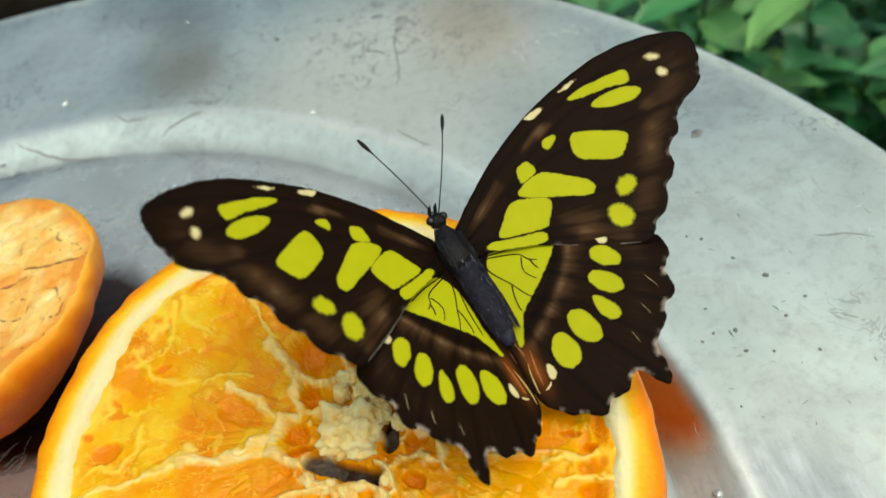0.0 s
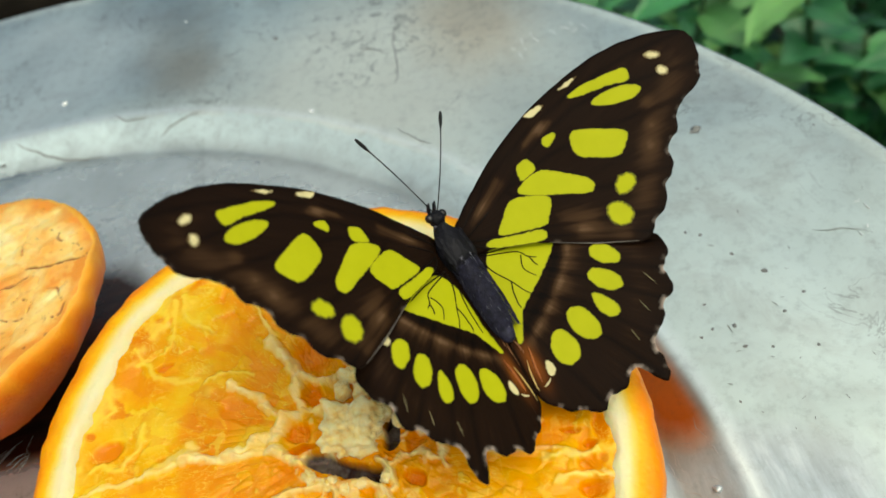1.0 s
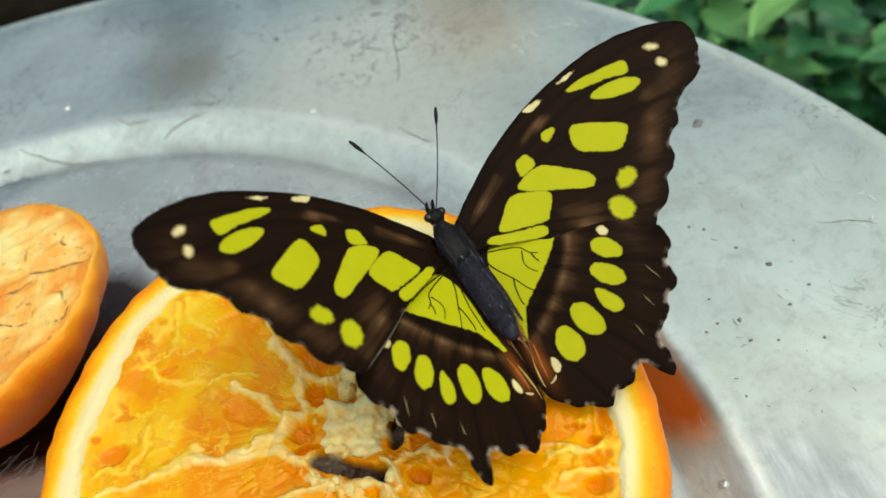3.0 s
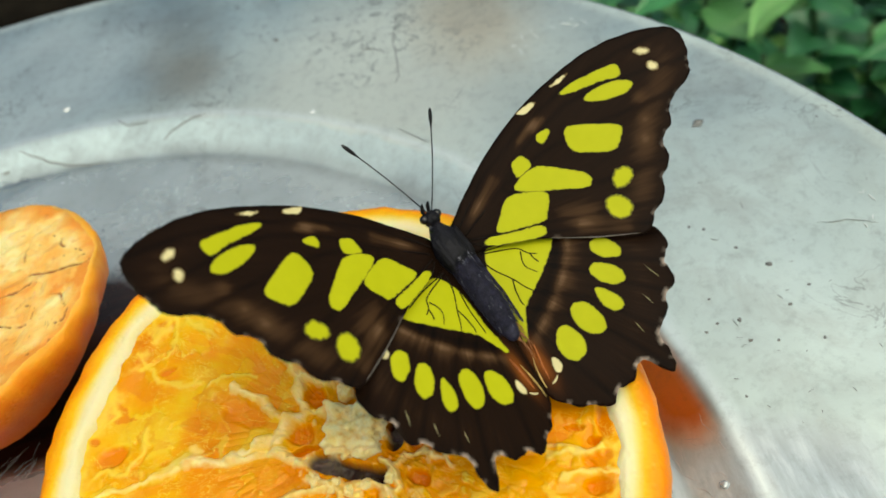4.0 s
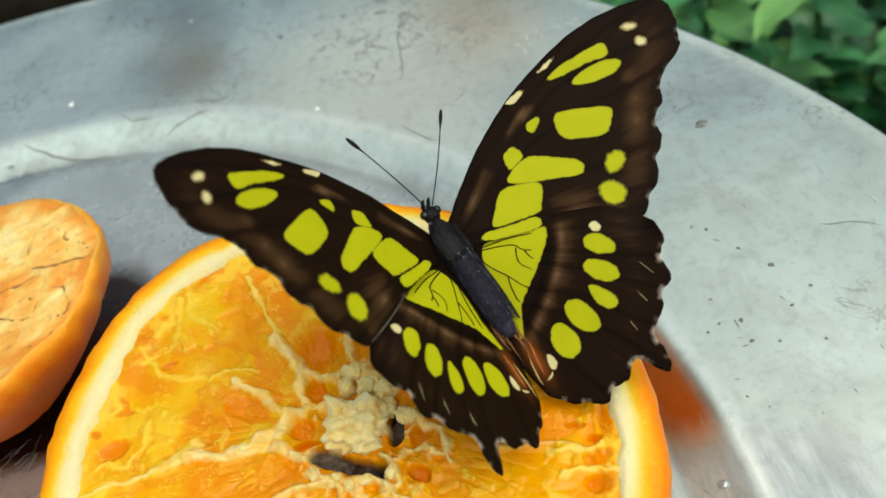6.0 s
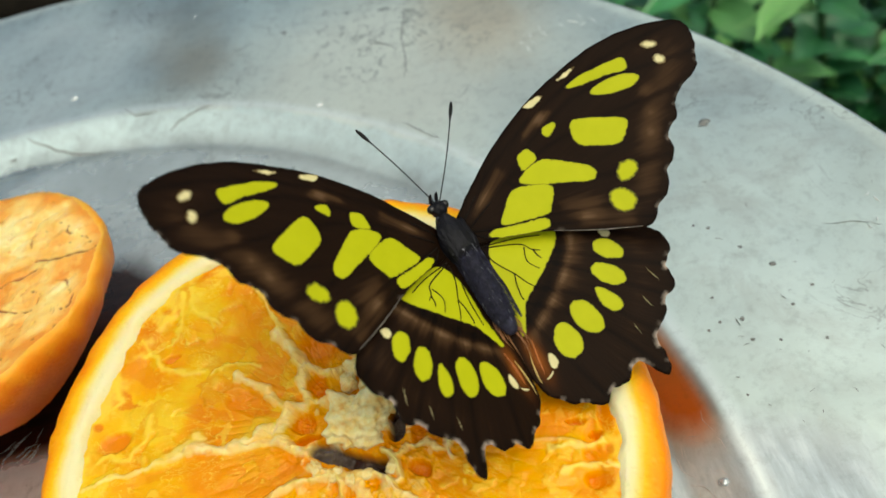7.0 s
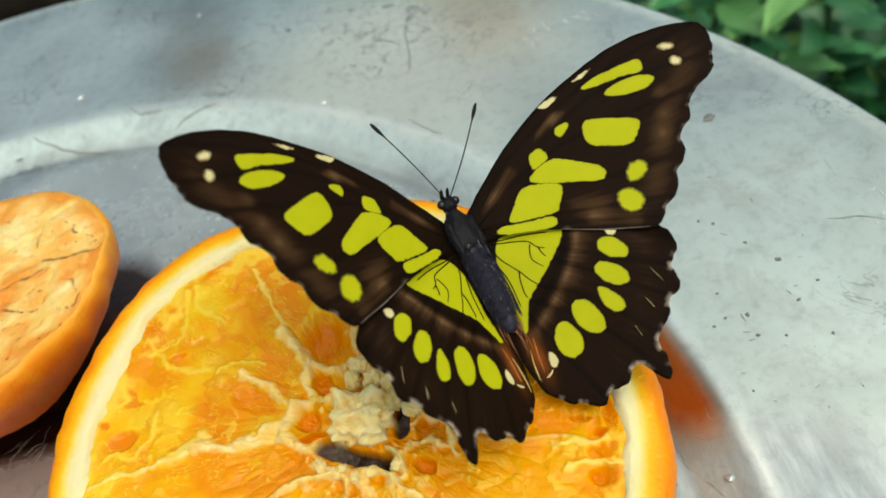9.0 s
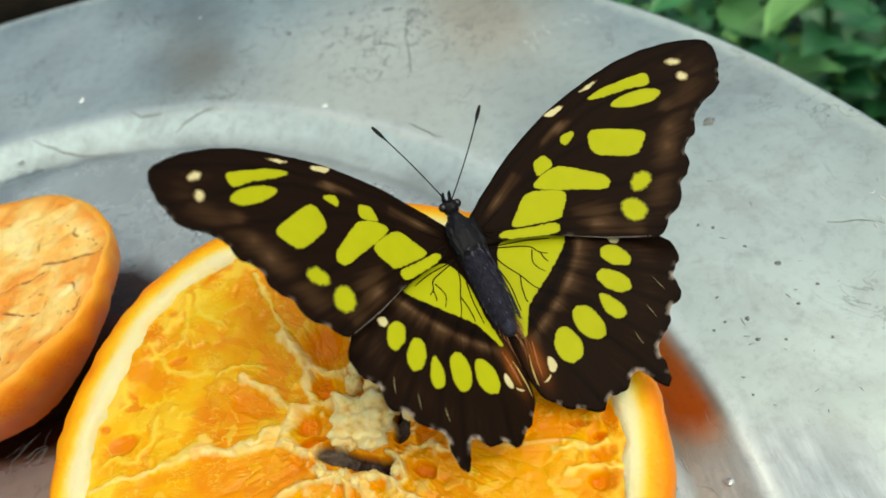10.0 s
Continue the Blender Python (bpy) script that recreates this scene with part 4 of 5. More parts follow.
def dry_half():
    def uneven(r, z, a, v):
        x, y = np.cos(a) * 3, np.sin(a) * 3
        return r + np.where(r < SMALL_R - 0.0002, 0.0008 * clouds(x * 3.4 + 11, y * 3.4, 70, 4) * (r > SMALL_R * 0.9), 0) + 0.0004 * cloud(x * 0.7 + 5, y * 0.7, 71) + 0.0003 * clouds(x * 4, y * 4 + z * 200, 72), z + 0.0006 * cloud(x * 1.5, y * 1.5, 73) * (r > 0.02), v + 0.16 * clouds(x * 2.4 + 7, y * 2.4 + z * 150, 74, 4)
    R = SMALL_R
    prof = [(R - 0.0007, 0.0, 0.70), (R - 0.0003, -0.0001, 0.52), (R + 0.0001, -0.0005, 0.42), (R + 0.0003, -0.0014, 0.35), (R + 0.0001, -0.0032, 0.27), (R - 0.0011, -0.0056, 0.19), (R - 0.0035, -0.0087, 0.11), (R - 0.0071, -0.0122, 0.04), (R - 0.0122, -0.0171, 0.0), (R - 0.0168, -0.0212, 0.0), (R - 0.020, -0.0232, 0.0), (0.0002, -0.0240, 0.0)]
    turned("peel", [p[:2] for p in prof], [p[2] for p in prof], 220, uneven, DRY_PEEL, small, "dull orange peel with a worn pale edge")
    rings, steps = 110, 300
    t, a = np.meshgrid(np.linspace(1, 0.01, rings), np.linspace(0, 2 * math.pi, steps, endpoint=False), indexing="ij")
    r, z, _ = uneven((R - 0.0007) + 0 * t, 0 * t, a, 0 * t)
    r, z = r * t, z * t ** 6
    x, y = r * np.cos(a) / MM, r * np.sin(a) / MM
    wx, wy, f = clouds(x / 3, y / 3, 75), clouds(x / 3, y / 3, 76), clouds(x / 1.1, y / 1.1, 77)
    seam = np.zeros(x.shape)
    for breadth, *pts in DRY_SEAMS:
        d = near_line(x + 0.5 * wx + 0.12 * f, y + 0.5 * wy - 0.12 * f, pts)
        seam = np.maximum(seam, np.exp(-(d / (breadth * np.clip(0.9 + 0.7 * clouds(x / 1.7, y / 1.7, 78), 0.25, 2.0))) ** 2))
    for sx, sy, w in DRY_SPECKS:
        seam = np.maximum(seam, np.exp(-(((x - sx) ** 2 + (y - sy) ** 2 * 1.6) / (w * w)) ** 2))
    d1, d2, own = cells(x / 4.0 + 0.4 * wx, y / 4.0 + 0.4 * wy, 79)
    puff = 1 - np.clip(d1 / 0.8, 0, 1) ** 2
    seam = np.maximum(seam, 0.55 * np.exp(-((d2 - d1) / 0.05) ** 2) * step(0.15, 0.6, clouds(x / 3.4 + 3, y / 3.4, 80)))
    z = z + MM * (0.35 * puff * (1 - t ** 8) + 0.35 * clouds(x / 2.2, y / 2.2, 81, 4) * (1 - t ** 10) - 0.45 * seam - 0.7 * (1 - t) - 0.05)
    pale = np.clip(0.5 + 0.75 * clouds(x / 6 + 2, y / 6, 82, 4) + 0.3 * (own - 0.5) - 0.5 * step(0.90, 1.0, t), 0, 1)
    verts = np.stack([x * MM, y * MM, z], -1).reshape(-1, 3)
    faces = [(i * steps + k, (i + 1) * steps + k, (i + 1) * steps + (k + 1) % steps, i * steps + (k + 1) % steps) for i in range(rings - 1) for k in range(steps)]
    faces.append(tuple((rings - 1) * steps + k for k in range(steps)))
    sheet("cut_face", verts, faces, DRY_FACE, small, "pale dried pulp with thin brown cracks", seam=seam.ravel(), pale=pale.ravel())


dry_half()

# ---- butterfly ----
FORE = [(1.5, 0.2), (4.0, 2.7), (6.0, 5.4), (8.4, 9.2), (10.6, 13.4), (12.3, 17.6), (13.5, 21.8), (14.3, 26.0), (14.7, 30.0), (14.4, 34.2), (13.4, 38.0), (12.0, 41.0), (10.6, 42.2),
        (8.9, 42.3), (7.1, 41.9), (5.4, 41.0), (4.2, 40.5), (3.2, 39.0), (2.6, 37.2), (1.5, 35.6), (0.6, 34.9), (-0.8, 34.3), (-1.8, 32.6), (-2.8, 31.8), (-4.6, 31.5), (-6.0, 30.4), (-6.8, 29.1),
        (-8.5, 28.4), (-9.8, 27.1), (-10.4, 25.6), (-11.6, 24.6), (-12.2, 22.6), (-9.4, 17.0), (-6.2, 11.6), (-3.6, 6.6), (-2.2, 1.2)]
HIND = [(2.0, 0.6), (1.4, 6.0), (-1.4, 13.0), (-4.6, 19.6), (-8.4, 22.9), (-10.2, 24.0), (-12.6, 24.0), (-13.6, 23.0), (-14.7, 22.1), (-16.6, 22.1), (-17.8, 21.4), (-18.4, 19.7), (-20.2, 18.7), (-21.2, 17.1),
        (-22.5, 15.8), (-24.4, 15.9), (-26.6, 15.5), (-27.3, 14.6), (-25.9, 13.5), (-24.1, 12.5), (-24.0, 11.2), (-25.3, 10.0), (-25.5, 8.2), (-25.3, 7.2), (-26.6, 5.8), (-26.0, 4.2), (-25.0, 3.2), (-24.6, 1.8),
        (-23.2, 0.6), (-21.8, -0.7), (-20.0, -1.2), (-17.6, -1.6), (-14.0, -1.8), (-9.0, -1.6), (-4.0, -1.0), (0.0, 0.0)]
FORE_BARS = [
    ("Y", [(11.3, 23.4), (11.8, 25.5), (11.5, 29.0), (11.1, 31.9), (10.6, 32.8), (8.5, 32.4), (9.4, 30.0), (9.9, 27.1), (10.4, 24.7), (10.8, 23.6)]),
    ("Y", [(8.8, 25.9), (9.3, 28.2), (8.7, 31.0), (7.9, 32.7), (6.9, 33.2), (6.1, 32.1), (6.3, 30.0), (7.2, 27.5), (8.1, 26.0)]),
    ("Y", [(6.0, 21.1), (6.5, 22.1), (5.4, 24.3), (3.2, 27.9), (2.1, 28.5), (0.7, 27.3), (-0.4, 25.8), (1.0, 23.1), (2.5, 20.8), (4.1, 20.5)]),
    ("Y", [(2.4, 10.8), (3.4, 12.8), (3.6, 14.7), (3.3, 15.9), (1.3, 18.2), (-0.7, 20.5), (-1.9, 21.0), (-2.8, 20.1), (-1.0, 16.7), (0.7, 13.2)]),
]
FORE_CELLS = [
    ("Y", [(2.0, 9.7), (1.0, 12.4), (-0.3, 14.7), (-1.3, 14.5), (-3.0, 13.1), (-3.8, 12.5), (-2.7, 8.6), (-1.8, 5.7), (-0.4, 7.0), (0.8, 8.2)]),
    ("Y", [(-1.7, 4.6), (-2.2, 5.8), (-3.1, 8.6), (-4.1, 12.1), (-5.7, 11.7), (-4.7, 8.4), (-3.1, 4.4), (-2.2, 3.4)]),
    ("Y", [(7.8, 17.7), (7.4, 19.9), (5.9, 18.1), (6.6, 17.4)]),
    ("Y", [(5.8, 12.7), (6.2, 14.3), (4.3, 14.9), (3.9, 14.0), (3.6, 12.4), (4.6, 12.3)]),
]
FORE_DOTS = [
    ("C", [(12.0, 16.9), (12.3, 19.2), (11.8, 20.2), (11.0, 18.1)]),
    ("C", [(12.9, 22.9), (13.4, 25.2), (13.1, 26.3), (12.5, 24.1)]),
    ("C", [(11.2, 35.3), (11.3, 36.6), (10.2, 37.9), (9.5, 37.4), (9.8, 36.0)]),
    ("C", [(8.5, 35.8), (8.7, 36.9), (7.6, 37.7), (6.7, 37.2), (6.9, 36.1)]),
    ("Y", [(-3.1, 23.6), (-2.6, 24.6), (-3.1, 25.8), (-4.2, 26.1), (-5.1, 25.0), (-5.2, 23.6), (-4.3, 23.0)]),
    ("Y", [(-5.8, 20.9), (-5.6, 22.0), (-6.6, 23.3), (-8.2, 23.5), (-9.0, 22.4), (-8.7, 21.1), (-7.3, 20.4)]),
]
FORE_SPOTS = FORE_BARS + FORE_CELLS + FORE_DOTS
HIND_ROW = [
    ("C", [(-5.6, 16.6), (-5.6, 17.8), (-6.7, 18.3), (-7.4, 17.6), (-6.8, 16.7)]),
    ("Y", [(-6.9, 15.0), (-6.6, 16.1), (-7.3, 17.4), (-9.2, 18.4), (-10.4, 18.3), (-10.8, 17.4), (-9.6, 15.5), (-8.1, 14.7)]),
    ("Y", [(-9.5, 13.2), (-9.4, 14.3), (-10.5, 15.8), (-12.3, 16.9), (-13.8, 16.6), (-13.9, 15.1), (-12.2, 13.4), (-10.6, 12.8)]),
    ("Y", [(-12.0, 12.2), (-13.3, 13.6), (-15.3, 14.6), (-16.6, 14.5), (-16.8, 13.2), (-15.8, 12.1), (-14.0, 11.8)]),
    ("Y", [(-12.8, 7.9), (-12.4, 9.0), (-13.4, 10.5), (-15.9, 11.3), (-18.1, 10.7), (-17.7, 8.7), (-15.9, 7.5), (-14.0, 7.4)]),
]
HIND_INNER = [
    ("Y", [(-14.6, 4.3), (-14.0, 5.6), (-14.7, 6.7), (-16.9, 7.5), (-19.0, 6.8), (-19.5, 4.9), (-18.4, 3.8), (-16.5, 3.5)]),
    ("C", [(-16.8, 2.2), (-17.4, 2.9), (-18.6, 3.0), (-19.4, 2.3), (-19.1, 1.6), (-17.8, 1.6)]),
    ("Y", [(0.9, 2.8), (0.2, 5.9), (-1.4, 9.8), (-2.4, 12.0), (-4.3, 11.0), (-6.0, 8.9), (-7.5, 6.5), (-8.6, 4.6), (-9.6, 3.0), (-11.4, 2.0), (-13.2, 1.1), (-13.6, 0.2), (-11.2, 0.4), (-8.7, 0.9), (-6.4, 1.0), (-3.1, 1.2)]),
]
HIND_SPOTS = HIND_ROW + HIND_INNER
# veins as lines of points in the wing's plane
FORE_VEINS = [[(1.0, 1.0), (6.2, 8.0), (9.6, 16.0), (11.6, 24.0), (12.3, 34.0), (11.4, 41.0)], [(0.2, 2.0), (3.5, 9.5), (6.9, 15.4), (9.4, 23.5), (9.3, 28.0), (7.9, 34.5), (6.4, 41.0)],
              [(3.5, 9.5), (3.9, 12.0), (5.0, 17.0), (4.6, 26.0), (2.8, 37.0)], [(3.5, 9.5), (2.2, 10.3), (0.2, 14.9), (-3.1, 22.0), (-4.8, 30.5)], [(-0.6, 2.0), (-1.9, 5.4), (-3.9, 12.1), (-7.0, 20.0), (-9.6, 27.0)],
              [(-1.0, 2.0), (-3.0, 4.4), (-5.1, 11.4), (-8.6, 18.6), (-11.4, 24.2)]]
HIND_VEINS = [[(0.5, 1.6), (-0.8, 6.5), (-3.0, 11.4), (-7.0, 18.8), (-11.0, 23.4)], [(0.1, 2.2), (-1.8, 6.4), (-3.5, 7.7), (-5.2, 10.2), (-9.2, 15.4), (-14.2, 21.8)], [(-3.5, 7.7), (-5.9, 8.6), (-11.6, 14.2), (-18.0, 20.0)],
              [(0.0, 1.6), (-2.4, 2.2), (-5.2, 3.8), (-8.4, 5.6), (-13.0, 11.0), (-21.4, 16.4)], [(-5.2, 3.8), (-7.2, 3.2), (-9.6, 3.4), (-13.2, 7.0), (-19.0, 11.4), (-26.2, 14.6)], [(-3.0, 1.4), (-6.0, 1.9), (-10.6, 1.8), (-15.0, 3.2), (-25.0, 6.0)],
              [(-2.6, 6.8), (-4.6, 6.2), (-6.6, 7.4)]]
FORE_LIGHT = [(-6.4, 17.0, 2.2, 0.34), (-1.0, 30.2, 1.2, 0.34), (4.6, 32.6, 1.0, 0.42), (9.2, 18.0, 1.3, 0.28), (-9.6, 21.2, 1.6, 0.22), (1.6, 31.5, 0.9, 0.32), (3.0, 5.6, 1.4, 0.2)]
HIND_LIGHT = [(-4.6, 13.6, 1.6, 0.42), (-7.2, 12.2, 1.4, 0.34), (-9.4, 9.6, 1.5, 0.42), (-11.4, 6.6, 1.3, 0.36), (-12.6, 3.6, 1.2, 0.3), (-8.0, 20.4, 1.8, 0.2), (-14.6, 1.8, 1.2, 0.2)]
FORE_BANDS = [([(2.4, 4.4), (4.0, 6.8), (5.6, 9.2)], 0.45, 0.28), ([(1.6, 3.6), (4.6, 9.4)], 0.9, 0.22), ([(7.0, 38.0), (3.4, 34.8), (0.2, 31.0), (-4.0, 28.4), (-8.2, 25.4)], 1.8, 0.20), ([(-4.4, 15.4), (-6.2, 18.6)], 1.3, 0.20),
              ([(-7.0, 16.2), (-10.4, 21.6)], 0.8, 0.28), ([(8.2, 15.2), (9.6, 18.6)], 0.5, 0.35), ([(9.2, 19.6), (8.4, 17.6)], 0.35, 0.3)]
HIND_BANDS = [([(-3.6, 13.4), (-6.0, 12.2), (-8.4, 9.8), (-10.6, 7.0), (-12.4, 4.2), (-13.8, 1.6)], 0.75, 0.36), ([(-4.6, 11.6), (-7.0, 9.6), (-9.4, 6.6), (-11.2, 3.4), (-12.8, 1.0)], 0.8, -0.25), ([(-10.4, 20.6), (-15.4, 18.2), (-19.6, 14.0)], 1.6, 0.08)]
HIND_STREAKS = [[(-13.6, 19.6), (-15.8, 20.3)], [(-16.6, 17.2), (-18.4, 17.6)], [(-19.2, 14.2), (-20.9, 14.4)]]


def camber(u, v, fore=True):
    """The gentle bow and ripple of a wing, in millimetres; the hindwing's front dips under the forewing."""
    dip = 0.0
    if not fore:
        away = float(near_line(np.array(u), np.array(v), ((1.6, 0.6), (1.2, 6.0), (-1.4, 13.0), (-4.6, 19.6), (-8.4, 22.9))))
        dip = 1.5 * math.exp(-(away / 2.6) ** 2) * min(1.0, v / 5.0)
    return 0.00035 * v * v * -0.6 + 0.05 * math.sin(v * 0.55 + u * 0.35) + 0.05 * math.sin(u * 0.8) - dip


def lift(q, fore):
    """Veins stand proud near the wing's root and lie under the spots farther out."""
    far = math.hypot(q[0], q[1])
    return 0.04 if far < (6.0 if fore else 9.6) else -0.12


butterfly = new("butterfly")
butterfly.scale = (0.965, 0.965, 0.965)
tagged(butterfly, "dark brown butterfly with lime-yellow wing spots feeding on an orange", "butterfly")


def wing(name, outline, spots, veins, light, side, fore):
    bands = FORE_BANDS if fore else HIND_BANDS
    shape = rounded(outline, per=6)
    n = len(shape)
    ragged = np.array([[noise.noise(Vector((i * 0.35, 1.0 if fore else 2.0, 0))), noise.noise(Vector((i * 0.35, 5.0, 3.0)))] for i in range(n)])
    shape = shape + 0.13 * ragged
    a, b, c = np.roll(shape, 3, 0), shape, np.roll(shape, -3, 0)
    bend = (b - a)[:, 0] * (c - b)[:, 1] - (b - a)[:, 1] * (c - b)[:, 0]
    way = np.sign(np.sum(shape[:, 0] * np.roll(shape[:, 1], -1) - np.roll(shape[:, 0], -1) * shape[:, 1]))
    notch = np.clip(-bend * way * 4.0 - 0.25, 0, 1)
    margin = (shape[:, 1] > 12) | (shape[:, 0] < -16)
    v, f = fill(shape, 0.42)
    d = gap(v, shape)
    near = np.array([np.argmin(np.hypot(*(shape - p).T)) for p in v])
    fringe = np.clip(1.3 - d / (0.28 if fore else 0.42), 0, 1) * (notch * margin)[near] * np.array([max(0.0, (0.35 if fore else 0.95) + 0.7 * noise.noise(Vector((p[0] * 0.5, p[1] * 0.5, 3)))) for p in v])
    base = np.array([0.0, 1.0])
    ang = np.degrees(np.arctan2(v[:, 1] - base[1], v[:, 0] - base[0]))
    dist = np.hypot(v[:, 0] - base[0], v[:, 1] - base[1])
    tone = np.full(len(v), 0.285)
    for x, y, w, k in light:
        tone = tone + 0.7 * k * np.exp(-((v[:, 0] - x) ** 2 + (v[:, 1] - y) ** 2) / (w * w))
    for line, w, k in bands:
        line = np.array(line)
        away = np.full(len(v), 1e9)
        for q0, q1 in zip(line, line[1:]):
            e = q1 - q0
            t = np.clip(((v - q0) @ e) / (e @ e), 0, 1)
            away = np.minimum(away, np.hypot(*(v - q0 - t[:, None] * e).T))
        tone = tone + 0.8 * k * np.exp(-(away / w) ** 2)
    # veins show dark, with paler panels between them towards the margin
    ribs = np.full(len(v), 1e9)
    for line in veins:
        ribs = np.minimum(ribs, near_line(v[:, 0], v[:, 1], line))
    outer = np.where((v[:, 1] > 14) | (v[:, 0] < -14), np.exp(-((d - 3.2) / 1.6) ** 2), 0.0)
    tone = tone + (0.08 if fore else 0.02) * outer * (1 - np.exp(-(ribs / 0.9) ** 2)) - 0.16 * np.exp(-(ribs / 0.30) ** 2)
    tone = tone - 0.10 * np.exp(-(d / 0.8) ** 2)
    warm = np.zeros(len(v)) if fore else 0.85 * np.exp(-((v[:, 0] + 16.6) ** 2 / 9 + (v[:, 1] - 0.6) ** 2 / 0.8))
    grain = np.c_[ang * 0.55, dist * 0.10, np.full(len(v), 2.0 if fore else 7.0)]
    z = np.array([camber(p[0], p[1], fore) for p in v])
    co = np.c_[v[:, 0], side * v[:, 1], z] * MM
    if side < 0:
        f = [t[::-1] for t in f]
    ob = sheet(name, co, f, BROWN, butterfly, "dark brown forewing with yellow spots" if fore else "dark brown scalloped hindwing with a short tail and yellow spots", tone=tone, warm=warm, fringe=fringe, grain=grain)
    thick = ob.modifiers.new("thickness", "SOLIDIFY")
    thick.thickness, thick.offset = 0.00008, -1.0
    for k, (kind, pts) in enumerate(spots):
        # the bars beside the cell all but touch: only a thin dark vein parts them
        tight = {3: 0.18, 4: 0.15, 5: 0.08}.get(k, 0.0) if fore else 0.0
        line = softened(pts, 3)
        if tight:
            run = np.roll(line, -1, 0) - np.roll(line, 1, 0)
            out = np.c_[run[:, 1], -run[:, 0]] / np.maximum(np.hypot(*run.T), 1e-6)[:, None]
            line = line + tight * out * np.sign(np.sum(out * (line - line.mean(0))))
        if fore and (k in (6, 7, 8, 9) or k > 11):
            line = line.mean(0) + 1.22 * (line - line.mean(0))
        wob = np.array([[noise.noise(Vector((p[0] * 1.5, p[1] * 1.5, k))), noise.noise(Vector((p[0] * 1.5, p[1] * 1.5, k + 50)))] for p in line])
        line = line + 0.13 * wob + 0.05 * np.array([[noise.noise(Vector((p[0] * 5, p[1] * 5, k + 9))), noise.noise(Vector((p[0] * 5, p[1] * 5, k + 19)))] for p in line])
        sv, sf = fill(line, 0.3)
        dot = fore and k >= 10
        rim = np.clip(1.15 - gap(sv, line) / (0.6 if dot else 0.13 if tight else 0.26), 0, 1)
        sz = np.array([camber(p[0], p[1], fore) for p in sv]) + 0.045
        if side < 0:
            sf = [t[::-1] for t in sf]
        sheet("spot", np.c_[sv[:, 0], side * sv[:, 1], sz] * MM, sf, YELLOW if kind == "Y" else CREAM, ob, "lime-yellow spot" if kind == "Y" else "small cream spot", rim=rim)
    for line in veins:
        fine = []
        p = [np.array(q) for q in line]
        for i in range(len(p) - 1):
            q0, q1, q2, q3 = p[max(i - 1, 0)], p[i], p[i + 1], p[min(i + 2, len(p) - 1)]
            for k in range(8):
                t = k / 8
                q = 0.5 * (2 * q1 + (q2 - q0) * t + (2 * q0 - 5 * q1 + 4 * q2 - q3) * t * t + (3 * q1 - q0 - 3 * q2 + q3) * t ** 3)
                fine.append((q[0] * MM, side * q[1] * MM, (camber(q[0], q[1], fore) + lift(q, fore)) * MM))
        m = len(fine)
        part("vein", tube(bmesh.new(), fine, [MM * (0.115 - 0.06 * i / m) for i in range(m)], 5), VEIN, ob)
    if fore:
        # a pale tube added as the highlight on the hind edge over the hindwing
        line = [(q[0] * MM, side * q[1] * MM, (camber(*q) + 0.03) * MM) for q in ((-11.9, 22.3), (-10.7, 19.8), (-9.3, 17.0), (-7.8, 14.4), (-6.2, 11.7))]
        part("hind_edge_sheen", tube(bmesh.new(), line, [0.00003, 0.00006, 0.00007, 0.00005, 0.00002], 6), SHEEN, ob, "thin greyish sheen line along the hind edge of the forewing")
    else:
        for line in HIND_STREAKS:
            ends = [(q[0] * MM, side * q[1] * MM, (camber(*q, fore) + 0.05) * MM) for q in line]
            mid = [Vector(ends[0]).lerp(Vector(ends[1]), k / 4) for k in range(5)]
            part("streak", tube(bmesh.new(), mid, [0.000008, 0.00002, 0.00003, 0.00002, 0.000008], 5), CREAM, ob, "thin pale streak")
        # hairs and pale scales along the inner margin
        for name, label, material, fat, line in (("hair_fringe", "rusty hairs on the inner margin", RUSTY, 0.18, ((-14.2, 1.2), (-15.6, 0.9), (-17.0, 0.6), (-18.2, 0.5), (-19.2, 0.4))),
                                                 ("margin_line", "thin straw-coloured inner margin", STRAW, 0.13, ((-15.6, 0.1), (-17.0, -0.3), (-18.4, -0.5), (-19.6, -0.6), (-21.0 if side > 0 else -20.0, -0.5))),
                                                 ("pale_scales", "small pale patch at the inner corner", CREAM, 0.17, ((-19.3, 1.6), (-19.6, 1.3), (-19.8, 0.9), (-19.9, 0.6), (-19.9, 0.3)))):
            pts = [(q[0] * MM, side * q[1] * MM, (camber(*q, fore) + 0.10) * MM) for q in line]
            part(name, tube(bmesh.new(), pts, [fat * MM * k for k in (0.25, 0.8, 1.0, 0.75, 0.25)], 7), material, ob, label)
    return ob


fore_left = wing("forewing", FORE, FORE_SPOTS, FORE_VEINS, FORE_LIGHT, 1, True)
fore_right = wing("forewing", FORE, FORE_SPOTS, FORE_VEINS, FORE_LIGHT, -1, True)
hind_left = wing("hindwing", HIND, HIND_SPOTS, HIND_VEINS, HIND_LIGHT, 1, False)
hind_right = wing("hindwing", HIND, HIND_SPOTS, HIND_VEINS, HIND_LIGHT, -1, False)


